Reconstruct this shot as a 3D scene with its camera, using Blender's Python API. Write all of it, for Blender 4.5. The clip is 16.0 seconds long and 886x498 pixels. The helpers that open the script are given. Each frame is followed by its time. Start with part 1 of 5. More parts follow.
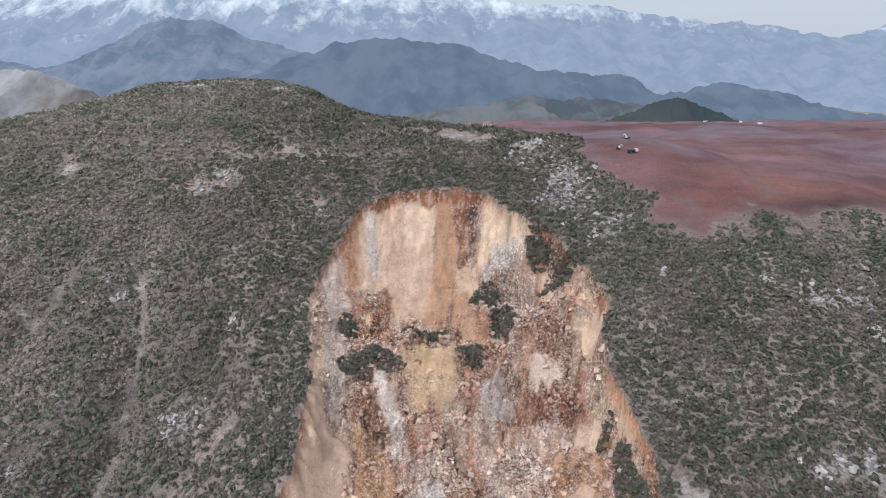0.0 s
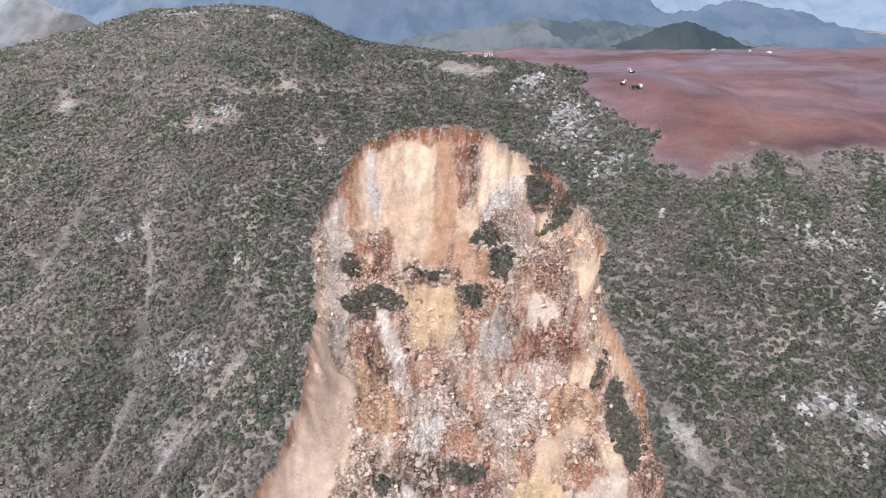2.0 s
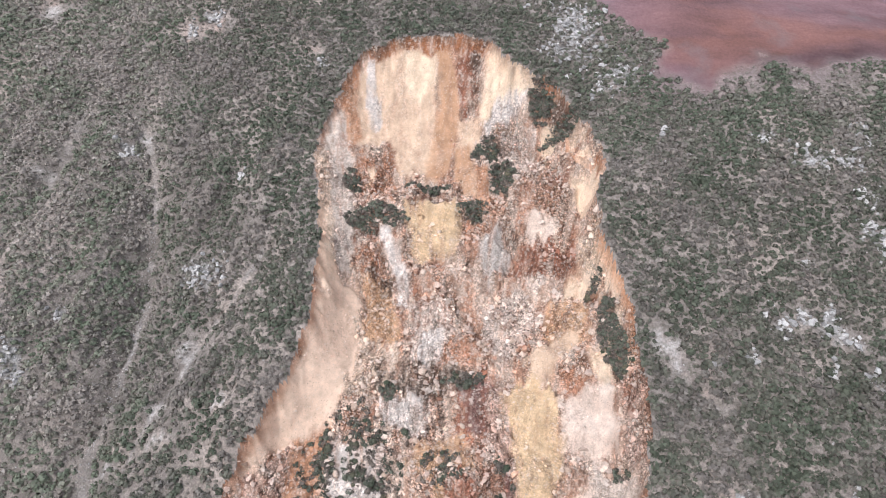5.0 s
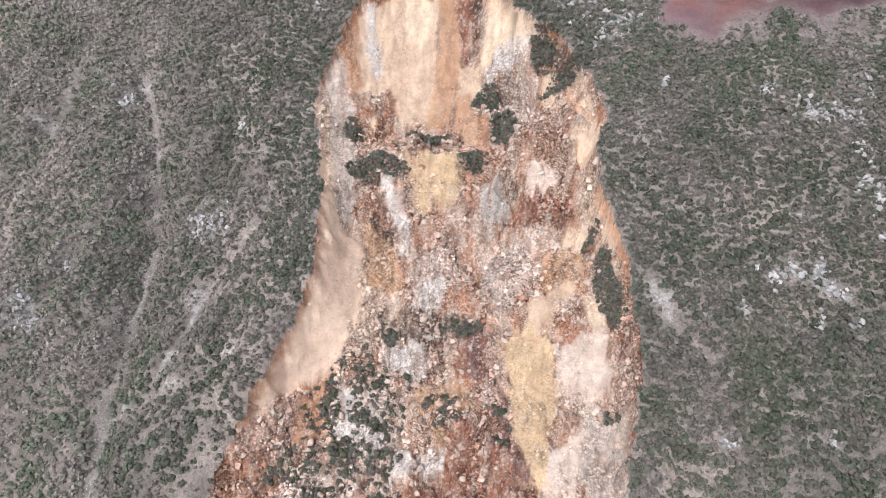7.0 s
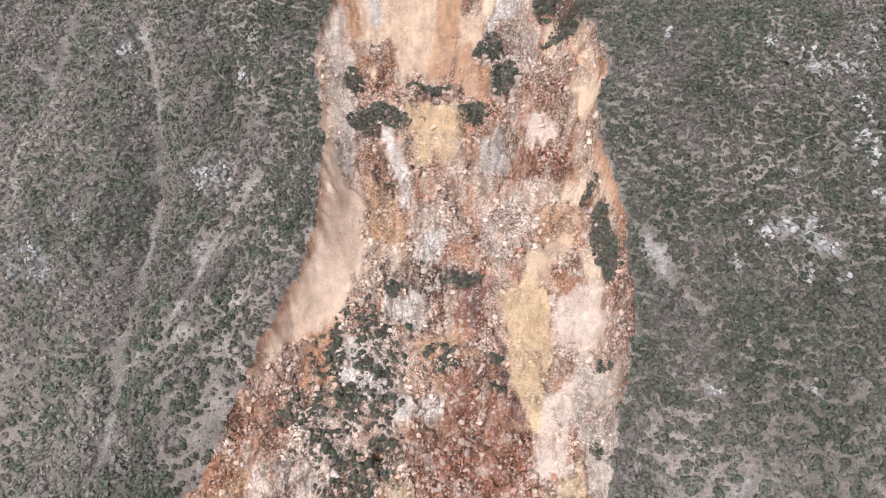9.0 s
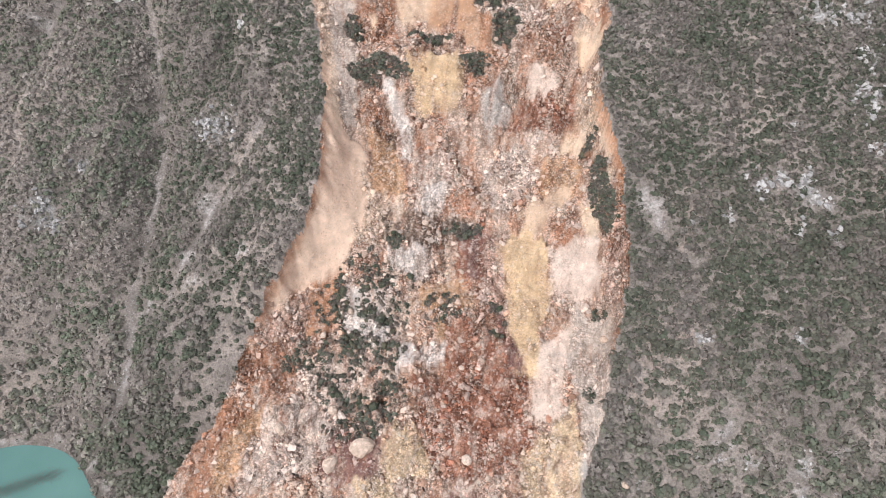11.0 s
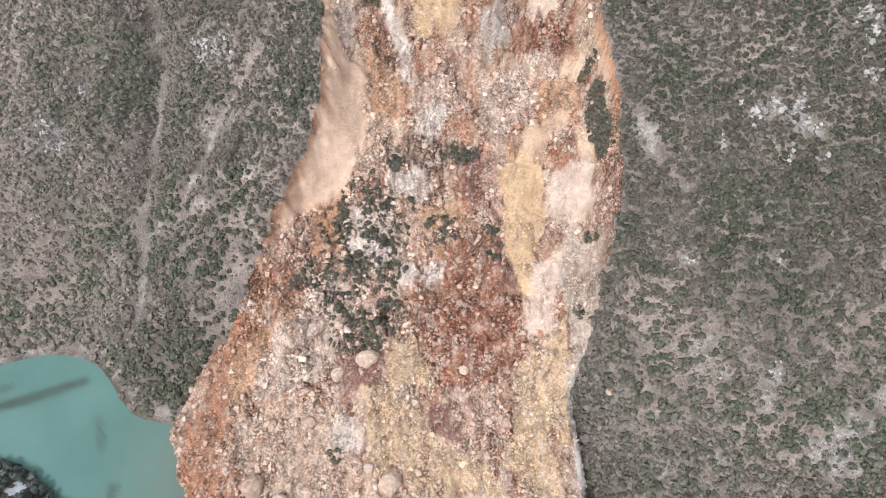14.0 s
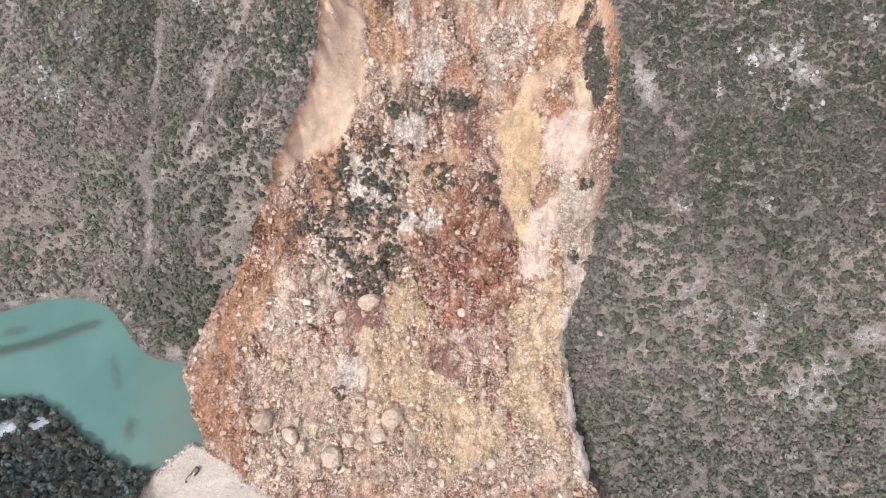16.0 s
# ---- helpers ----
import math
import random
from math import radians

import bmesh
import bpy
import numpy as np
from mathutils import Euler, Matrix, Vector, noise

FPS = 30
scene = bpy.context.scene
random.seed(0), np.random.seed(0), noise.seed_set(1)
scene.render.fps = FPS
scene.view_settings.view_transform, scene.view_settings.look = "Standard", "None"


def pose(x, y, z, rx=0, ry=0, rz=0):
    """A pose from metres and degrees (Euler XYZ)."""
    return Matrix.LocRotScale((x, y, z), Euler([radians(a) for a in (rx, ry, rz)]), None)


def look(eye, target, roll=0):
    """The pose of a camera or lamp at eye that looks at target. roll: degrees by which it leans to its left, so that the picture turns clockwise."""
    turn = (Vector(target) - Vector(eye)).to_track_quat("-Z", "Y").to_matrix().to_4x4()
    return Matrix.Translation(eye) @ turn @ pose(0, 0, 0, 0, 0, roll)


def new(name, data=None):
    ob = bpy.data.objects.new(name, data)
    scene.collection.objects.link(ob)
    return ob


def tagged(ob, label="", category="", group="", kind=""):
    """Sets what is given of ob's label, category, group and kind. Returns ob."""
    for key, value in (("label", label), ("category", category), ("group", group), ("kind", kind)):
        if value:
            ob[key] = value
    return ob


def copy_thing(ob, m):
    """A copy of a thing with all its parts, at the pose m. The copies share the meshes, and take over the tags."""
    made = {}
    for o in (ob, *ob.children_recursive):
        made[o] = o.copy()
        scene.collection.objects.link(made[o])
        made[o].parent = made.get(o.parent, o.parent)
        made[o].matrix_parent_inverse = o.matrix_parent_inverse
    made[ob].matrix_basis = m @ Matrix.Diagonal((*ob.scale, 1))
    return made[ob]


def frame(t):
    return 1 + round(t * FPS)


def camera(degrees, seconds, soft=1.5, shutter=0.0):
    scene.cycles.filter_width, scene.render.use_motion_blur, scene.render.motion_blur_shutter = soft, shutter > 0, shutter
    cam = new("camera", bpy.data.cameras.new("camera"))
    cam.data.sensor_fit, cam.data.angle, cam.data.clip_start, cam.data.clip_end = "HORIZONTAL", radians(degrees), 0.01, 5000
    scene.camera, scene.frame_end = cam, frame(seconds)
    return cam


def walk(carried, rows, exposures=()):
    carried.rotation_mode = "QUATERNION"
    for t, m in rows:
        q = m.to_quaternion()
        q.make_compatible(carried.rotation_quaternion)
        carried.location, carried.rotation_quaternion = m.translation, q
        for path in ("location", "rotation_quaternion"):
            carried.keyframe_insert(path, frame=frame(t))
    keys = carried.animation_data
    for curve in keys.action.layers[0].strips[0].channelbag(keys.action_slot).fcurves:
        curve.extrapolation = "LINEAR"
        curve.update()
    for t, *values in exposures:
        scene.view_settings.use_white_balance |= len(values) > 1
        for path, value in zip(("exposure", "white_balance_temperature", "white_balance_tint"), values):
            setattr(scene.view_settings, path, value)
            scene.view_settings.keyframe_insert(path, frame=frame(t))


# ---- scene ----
# the drone climbs straight up and tips its camera down: seconds, x, y, z, pitch, yaw, roll
cam = camera(71.7, 16.0, soft=0.9)
ROWS = [
    (0.0, 0.00, 0.00, 289.51, -16.10, 0.00, 0.01),
    (0.5, 0.08, -0.08, 292.11, -17.83, 0.02, 0.03),
    (1.0, 0.15, -0.15, 294.71, -19.66, 0.05, -0.03),
    (1.5, 0.23, -0.21, 297.31, -21.37, 0.06, -0.02),
    (2.0, 0.30, -0.27, 299.92, -23.20, 0.09, -0.05),
    (2.5, 0.38, -0.32, 302.52, -24.89, 0.12, -0.07),
    (3.0, 0.45, -0.36, 305.12, -26.65, 0.15, -0.07),
    (3.5, 0.52, -0.40, 307.72, -28.30, 0.19, -0.07),
    (4.0, 0.59, -0.44, 310.32, -29.99, 0.21, -0.10),
    (6.5, 0.88, -0.53, 323.33, -37.82, 0.35, -0.12),
    (7.0, 0.93, -0.53, 325.94, -39.28, 0.38, -0.11),
    (7.5, 0.97, -0.53, 328.54, -40.68, 0.40, -0.10),
    (8.0, 1.00, -0.53, 331.15, -42.16, 0.42, -0.10),
    (8.5, 1.03, -0.52, 333.76, -43.56, 0.44, -0.12),
    (9.0, 1.05, -0.51, 336.37, -45.04, 0.47, -0.10),
    (11.5, 1.03, -0.40, 349.46, -52.23, 0.58, -0.13),
    (12.0, 1.00, -0.37, 352.08, -53.72, 0.59, -0.12),
    (12.5, 0.95, -0.33, 354.71, -55.13, 0.58, -0.09),
    (13.0, 0.90, -0.30, 357.34, -56.63, 0.58, -0.07),
    (13.5, 0.84, -0.26, 359.97, -58.05, 0.54, -0.03),
    (14.0, 0.76, -0.22, 362.60, -59.55, 0.52, 0.00),
    (14.5, 0.68, -0.18, 365.24, -60.97, 0.50, 0.00),
    (15.0, 0.58, -0.13, 367.88, -62.47, 0.45, 0.03),
    (15.5, 0.47, -0.09, 370.53, -63.88, 0.40, 0.06),
    (16.0, 0.34, -0.04, 373.17, -65.40, 0.35, 0.13),
]
EXPOSURE = 0.88
walk(cam, [(t, pose(x, y, z, 90 + pitch, -roll, yaw)) for t, x, y, z, pitch, yaw, roll in ROWS],
     exposures=[(0.0, EXPOSURE - 0.53, 5950, 10), (1.5, EXPOSURE - 0.16, 5930, 10), (3.0, EXPOSURE, 5860, 10), (9.0, EXPOSURE - 0.06, 6050, 10), (12.0, EXPOSURE - 0.08, 6150, 10), (16.0, EXPOSURE - 0.06, 6280, 10)])

# ---------------------------------------------------------------- overcast daylight
SUN_HEIGHT, SUN_FROM = 50.0, 215.0  # degrees over the horizon; degrees clockwise from +y
world = bpy.data.worlds.new("overcast_sky")
scene.world = world
world.use_nodes = True
wn = world.node_tree
sky = wn.nodes.new("ShaderNodeTexSky")
sky.sky_type, sky.sun_disc = "NISHITA", False
sky.sun_elevation, sky.sun_rotation = radians(SUN_HEIGHT), radians(SUN_FROM)
sky.air_density, sky.dust_density, sky.ozone_density = 1.0, 6.0, 1.0
veil = wn.nodes.new("ShaderNodeMixRGB")
veil.inputs["Fac"].default_value = 0.72
veil.inputs["Color2"].default_value = (7.2, 7.5, 7.9, 1)
wn.links.new(sky.outputs["Color"], veil.inputs["Color1"])
wn.links.new(veil.outputs["Color"], wn.nodes["Background"].inputs["Color"])
wn.nodes["Background"].inputs["Strength"].default_value = 0.085
sun_data = bpy.data.lights.new("sun", "SUN")
sun_data.energy, sun_data.angle, sun_data.color = 1.6, radians(10), (1.0, 0.97, 0.94)
sun = new("sun", sun_data)
s_az, s_el = radians(SUN_FROM), radians(SUN_HEIGHT)
sun.matrix_world = look((0, 0, 900), Vector((0, 0, 900)) - Vector((math.sin(s_az) * math.cos(s_el), math.cos(s_az) * math.cos(s_el), math.sin(s_el))))

# ---------------------------------------------------------------- materials
def material(name, rough=0.9, specular=0.2):
    m = bpy.data.materials.new(name)
    m.use_nodes = True
    n, l = m.node_tree.nodes, m.node_tree.links
    b = n["Principled BSDF"]
    b.inputs["Roughness"].default_value = rough
    b.inputs["Specular IOR Level"].default_value = specular
    return m, n, l, b


def noise_node(n, l, scale, detail=4.0, rough=0.6, stretch=None):
    t = n.new("ShaderNodeTexNoise")
    t.inputs["Scale"].default_value, t.inputs["Detail"].default_value, t.inputs["Roughness"].default_value = scale, detail, rough
    c = n.new("ShaderNodeTexCoord")
    if stretch:
        m = n.new("ShaderNodeMapping")
        m.inputs["Scale"].default_value = stretch
        l.new(c.outputs["Object"], m.inputs["Vector"])
        l.new(m.outputs["Vector"], t.inputs["Vector"])
    else:
        l.new(c.outputs["Object"], t.inputs["Vector"])
    return t.outputs["Fac"]


def ramp(n, l, fac, stops):
    r = n.new("ShaderNodeValToRGB")
    while len(r.color_ramp.elements) < len(stops):
        r.color_ramp.elements.new(0.5)
    for e, (p, c) in zip(r.color_ramp.elements, stops):
        e.position, e.color = p, (*c, 1) if len(c) == 3 else c
    l.new(fac, r.inputs["Fac"])
    return r.outputs["Color"]


def blend(n, l, kind, fac, a, b):
    x = n.new("ShaderNodeMixRGB")
    x.blend_type = kind
    for value, socket in ((fac, x.inputs["Fac"]), (a, x.inputs["Color1"]), (b, x.inputs["Color2"])):
        if isinstance(value, bpy.types.NodeSocket):
            l.new(value, socket)
        else:
            socket.default_value = value if isinstance(value, float) else (*value, 1)
    return x.outputs["Color"]


def bump(n, l, b, height_socket, distance, strength=1.0):
    k = n.new("ShaderNodeBump")
    k.inputs["Distance"].default_value, k.inputs["Strength"].default_value = distance, strength
    l.new(height_socket, k.inputs["Height"])
    l.new(k.outputs["Normal"], b.inputs["Normal"])


def attribute(n, name):
    a = n.new("ShaderNodeAttribute")
    a.attribute_name = name
    return a.outputs["Color"]


def grey(lo, hi, a=0.3, b=0.7):
    return [(a, (lo, lo, lo)), (b, (hi, hi, hi))]


def ground_material():
    m, n, l, b = material("dry_hill_soil", 0.95, 0.1)
    c = attribute(n, "soil")
    c = blend(n, l, "MULTIPLY", 1.0, c, ramp(n, l, noise_node(n, l, 0.09, 6, 0.65), grey(0.68, 1.28)))
    c = blend(n, l, "MULTIPLY", 1.0, c, ramp(n, l, noise_node(n, l, 0.8, 5, 0.7), grey(0.62, 1.4)))
    # dead grass and small stones
    c = blend(n, l, "MIX", ramp(n, l, noise_node(n, l, 1.6, 3, 0.7), grey(0, 0.4, 0.6, 0.72)), c, (0.36, 0.315, 0.28))
    c = blend(n, l, "MIX", ramp(n, l, noise_node(n, l, 0.45, 4, 0.7), grey(0, 0.6, 0.5, 0.68)), c, (0.12, 0.115, 0.085))
    l.new(c, b.inputs["Base Color"])
    bump(n, l, b, noise_node(n, l, 0.9, 6, 0.7), 0.9)
    return m


def earth_material():
    """Bare earth and gravel, tracked and graded."""
    m, n, l, b = material("bare_earth", 0.95, 0.1)
    c = attribute(n, "soil")
    c = blend(n, l, "MULTIPLY", 1.0, c, ramp(n, l, noise_node(n, l, 0.05, 6, 0.65, (0.5, 1.2, 1.0)), grey(0.78, 1.2)))
    c = blend(n, l, "MULTIPLY", 1.0, c, ramp(n, l, noise_node(n, l, 0.5, 5, 0.7), grey(0.84, 1.14)))
    c = blend(n, l, "MIX", ramp(n, l, noise_node(n, l, 0.03, 5, 0.6), grey(0, 0.4, 0.56, 0.7)), c, (0.20, 0.165, 0.17))
    l.new(c, b.inputs["Base Color"])
    bump(n, l, b, noise_node(n, l, 0.35, 6, 0.7), 1.2)
    return m


def voronoi_node(n, l, scale, feature="F1"):
    """Stones packed together: a random colour for each, or the distance to the joints."""
    t = n.new("ShaderNodeTexVoronoi")
    t.feature = feature
    t.inputs["Scale"].default_value = scale
    c = n.new("ShaderNodeTexCoord")
    warp = n.new("ShaderNodeTexNoise")
    warp.inputs["Scale"].default_value, warp.inputs["Detail"].default_value = scale * 0.8, 3
    mix = n.new("ShaderNodeMixRGB")
    mix.inputs["Fac"].default_value = 0.5 / max(scale, 0.5)
    mix.blend_type = "ADD"
    l.new(c.outputs["Object"], warp.inputs["Vector"])
    l.new(c.outputs["Object"], mix.inputs["Color1"])
    l.new(warp.outputs["Color"], mix.inputs["Color2"])
    l.new(mix.outputs["Color"], t.inputs["Vector"])
    return t.outputs["Color"] if feature == "F1" else t.outputs["Distance"]


def slide_material():
    m, n, l, b = material("broken_rock_and_clay", 0.93, 0.12)
    c, loose = attribute(n, "soil"), attribute(n, "loose")
    c = blend(n, l, "MULTIPLY", 1.0, c, ramp(n, l, noise_node(n, l, 0.16, 6, 0.7), grey(0.8, 1.18)))
    for scale, lo, hi in ((0.45, 0.76, 1.22), (1.15, 0.5, 1.42), (2.6, 0.56, 1.38)):
        sep = n.new("ShaderNodeSeparateColor")
        l.new(voronoi_node(n, l, scale), sep.inputs["Color"])
        stone = ramp(n, l, sep.outputs["Red"], grey(lo, hi, 0.1, 0.9))
        c = blend(n, l, "MIX", loose, c, blend(n, l, "MULTIPLY", 1.0, c, stone))
    # chalky stones and rusty clods among them
    sep = n.new("ShaderNodeSeparateColor")
    l.new(voronoi_node(n, l, 0.8), sep.inputs["Color"])
    pick = blend(n, l, "MULTIPLY", 1.0, ramp(n, l, sep.outputs["Green"], grey(0, 0.7, 0.82, 0.85)), loose)
    c = blend(n, l, "MIX", pick, c, (0.74, 0.63, 0.54))
    pick = blend(n, l, "MULTIPLY", 1.0, ramp(n, l, sep.outputs["Blue"], grey(0, 0.55, 0.84, 0.88)), loose)
    c = blend(n, l, "MIX", pick, c, (0.20, 0.105, 0.075))
    # darker joints between the stones
    for scale, lo in ((0.33, 0.62), (0.8, 0.66)):
        seam = ramp(n, l, voronoi_node(n, l, scale, 'DISTANCE_TO_EDGE'), grey(lo, 1, 0.0, 0.09))
        c = blend(n, l, 'MIX', loose, c, blend(n, l, 'MULTIPLY', 1.0, c, seam))
    grit = noise_node(n, l, 2.6, 5, 0.75)
    c = blend(n, l, "MULTIPLY", 1.0, c, ramp(n, l, grit, grey(0.84, 1.14)))
    # scattered pebbles on the swept walls
    sep = n.new("ShaderNodeSeparateColor")
    l.new(voronoi_node(n, l, 1.9), sep.inputs["Color"])
    c = blend(n, l, "MIX", ramp(n, l, sep.outputs["Red"], grey(0, 0.4, 0.965, 0.97)), c, (0.30, 0.21, 0.16))
    c = blend(n, l, "MIX", ramp(n, l, sep.outputs["Green"], grey(0, 0.3, 0.965, 0.97)), c, (0.76, 0.68, 0.60))
    l.new(c, b.inputs["Base Color"])
    joint = n.new("ShaderNodeMath")
    joint.operation = "MULTIPLY"
    l.new(ramp(n, l, voronoi_node(n, l, 1.15, "DISTANCE_TO_EDGE"), grey(0, 1, 0.0, 0.22)), joint.inputs[0])
    l.new(loose, joint.inputs[1])
    add = n.new("ShaderNodeMath")
    l.new(joint.outputs["Value"], add.inputs[0])
    l.new(grit, add.inputs[1])
    bump(n, l, b, add.outputs["Value"], 0.5)
    return m


def leaf_material(name, tint):
    """Small leathery leaves: dull on top, some light passing through."""
    m, n, l, b = material(name, 0.8, 0.12)
    g = n.new("ShaderNodeNewGeometry")
    vary = ramp(n, l, g.outputs["Random Per Island"], grey(0.7, 1.34, 0.0, 1.0))
    c = blend(n, l, "MULTIPLY", 1.0, attribute(n, "leaf") if tint is None else tint, vary)
    if tint is not None:
        o = n.new("ShaderNodeObjectInfo")
        c = blend(n, l, "MULTIPLY", 1.0, c, ramp(n, l, o.outputs["Random"], [(0, (0.75, 0.85, 0.75)), (0.6, (1.1, 1.05, 1.0)), (1, (1.6, 1.3, 1.15))]))
    l.new(c, b.inputs["Base Color"])
    thin = n.new("ShaderNodeBsdfTranslucent")
    l.new(c, thin.inputs["Color"])
    mix = n.new("ShaderNodeMixShader")
    mix.inputs["Fac"].default_value = 0.25
    l.new(b.outputs["BSDF"], mix.inputs[1])
    l.new(thin.outputs["BSDF"], mix.inputs[2])
    l.new(mix.outputs["Shader"], n["Material Output"].inputs["Surface"])
    return m


def stone_material(name, colour, attr=""):
    m, n, l, b = material(name, 0.88, 0.2)
    c = attribute(n, attr) if attr else colour
    if not attr:
        o = n.new("ShaderNodeObjectInfo")
        c = blend(n, l, "MULTIPLY", 1.0, c, ramp(n, l, o.outputs["Random"], [(0, (0.8, 0.74, 0.7)), (0.5, (1, 0.97, 0.94)), (1, (1.1, 1.1, 1.1))]))
    c = blend(n, l, "MULTIPLY", 1.0, c, ramp(n, l, noise_node(n, l, 0.7, 6, 0.7), grey(0.7, 1.2)))
    c = blend(n, l, "MULTIPLY", 1.0, c, ramp(n, l, noise_node(n, l, 3.0, 4, 0.7), grey(0.75, 1.2)))
    l.new(c, b.inputs["Base Color"])
    bump(n, l, b, noise_node(n, l, 1.8, 6, 0.7), 0.4)
    return m


def plain(name, colour, rough=0.5, metal=0.0, wear=0.25):
    m, n, l, b = material(name, rough, 0.4)
    c = blend(n, l, "MULTIPLY", wear, colour, ramp(n, l, noise_node(n, l, 3.0, 5, 0.7), grey(0.4, 1.2)))
    l.new(c, b.inputs["Base Color"])
    b.inputs["Metallic"].default_value = metal
    return m


def water_material():
    m, n, l, b = material("turbid_lake_water", 0.12, 0.5)
    c = ramp(n, l, noise_node(n, l, 0.02, 4, 0.55), [(0.3, (0.092, 0.182, 0.160)), (0.7, (0.125, 0.228, 0.203))])
    # brown silt washed off the debris at the eastern end, in drifting clouds
    place = n.new("ShaderNodeSeparateXYZ")
    l.new(n.new("ShaderNodeNewGeometry").outputs["Position"], place.inputs["Vector"])
    near = n.new("ShaderNodeMapRange")
    near.inputs["From Min"].default_value, near.inputs["From Max"].default_value = -192, -150
    l.new(place.outputs["X"], near.inputs["Value"])
    cloud = blend(n, l, "MULTIPLY", 1.0, near.outputs["Result"], ramp(n, l, noise_node(n, l, 0.045, 5, 0.6), grey(0.1, 1.0, 0.3, 0.7)))
    c = blend(n, l, "MIX", cloud, c, (0.165, 0.17, 0.142))
    l.new(c, b.inputs["Base Color"])
    b.inputs["IOR"].default_value = 1.33
    bump(n, l, b, noise_node(n, l, 0.5, 3, 0.6), 0.06, 0.5)
    return m


def hazy_distance_material(name, rock, forest, snow_from, snow_to, glow):
    """Far slopes: bare rock, dark woods, snow thickening with height, and painted-in haze."""
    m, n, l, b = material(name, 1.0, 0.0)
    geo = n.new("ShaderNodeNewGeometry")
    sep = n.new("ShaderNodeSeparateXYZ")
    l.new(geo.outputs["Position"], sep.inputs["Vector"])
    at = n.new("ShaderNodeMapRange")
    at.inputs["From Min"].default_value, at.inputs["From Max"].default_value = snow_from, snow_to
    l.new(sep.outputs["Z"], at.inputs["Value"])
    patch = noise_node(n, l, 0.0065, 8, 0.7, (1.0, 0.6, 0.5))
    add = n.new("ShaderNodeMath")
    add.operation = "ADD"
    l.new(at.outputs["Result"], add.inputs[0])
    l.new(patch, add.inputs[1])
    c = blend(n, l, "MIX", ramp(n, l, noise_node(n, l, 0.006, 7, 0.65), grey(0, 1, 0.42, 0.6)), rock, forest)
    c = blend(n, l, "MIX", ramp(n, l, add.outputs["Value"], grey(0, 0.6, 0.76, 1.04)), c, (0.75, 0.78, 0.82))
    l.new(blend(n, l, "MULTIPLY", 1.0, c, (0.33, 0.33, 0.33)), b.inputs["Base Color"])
    # the slopes glow in place of daylight scattered by haze
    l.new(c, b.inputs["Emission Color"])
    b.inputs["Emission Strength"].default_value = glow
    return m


M_EARTH = earth_material()
M_GROUND, M_SLIDE, M_WATER = ground_material(), slide_material(), water_material()
M_LEAF = leaf_material("scrub_foliage", None)
M_BUSH = leaf_material("evergreen_leaves", (0.105, 0.112, 0.085))
M_PINE = leaf_material("dark_needles", (0.115, 0.13, 0.12))
M_DRIFT = plain("soaked_driftwood", (0.118, 0.155, 0.135), 0.8)
M_BARK = plain("grey_bark", (0.16, 0.12, 0.09), 0.9)
M_STONE = stone_material("loose_stone", None, "tint")
M_BOULDER = stone_material("boulder_limestone", (0.58, 0.455, 0.37))
M_LIME = stone_material("weathered_limestone", None, "tint")

# ---------------------------------------------------------------- relief of the place
_perm = np.random.RandomState(7).permutation(256)
_perm = np.concatenate([_perm, _perm])
_grad = np.stack([np.cos(np.arange(256) * 2.39996), np.sin(np.arange(256) * 2.39996)], 1)


def perlin(x, y):
    """Smooth noise, about -0.7 to 0.7, one cell a unit wide."""
    xi, yi = np.floor(x).astype(int), np.floor(y).astype(int)
    fx, fy = x - xi, y - yi
    u, v = fx**3 * (fx * (fx * 6 - 15) + 10), fy**3 * (fy * (fy * 6 - 15) + 10)

    def corner(i, j):
        g = _grad[_perm[_perm[(xi + i) & 255] + ((yi + j) & 255)]]
        return g[..., 0] * (fx - i) + g[..., 1] * (fy - j)

    low = corner(0, 0) * (1 - u) + corner(1, 0) * u
    high = corner(0, 1) * (1 - u) + corner(1, 1) * u
    return low * (1 - v) + high * v


def fbm(x, y, size, octaves=4, rough=0.5, seed=0.0):
    total, gain = 0.0, 1.0
    for k in range(octaves):
        total = total + gain * perlin(x / size + 17.3 * k + seed, y / size - 9.1 * k + 2 * seed)
        size, gain = size / 2, gain * rough
    return total


def ease(a, b, x):
    t = np.clip((x - a) / (b - a), 0, 1)
    return t * t * (3 - 2 * t)


def profile(y, ys, zs):
    """A smooth line through knots."""
    ys, zs = np.asarray(ys, float), np.asarray(zs, float)
    m = np.gradient(zs, ys)
    i = np.clip(np.searchsorted(ys, y) - 1, 0, len(ys) - 2)
    h = ys[i + 1] - ys[i]
    t = np.clip((y - ys[i]) / h, 0, 1)
    return ((2 * t**3 - 3 * t**2 + 1) * zs[i] + (t**3 - 2 * t**2 + t) * h * m[i]
            + (-2 * t**3 + 3 * t**2) * zs[i + 1] + (t**3 - t**2) * h * m[i + 1])


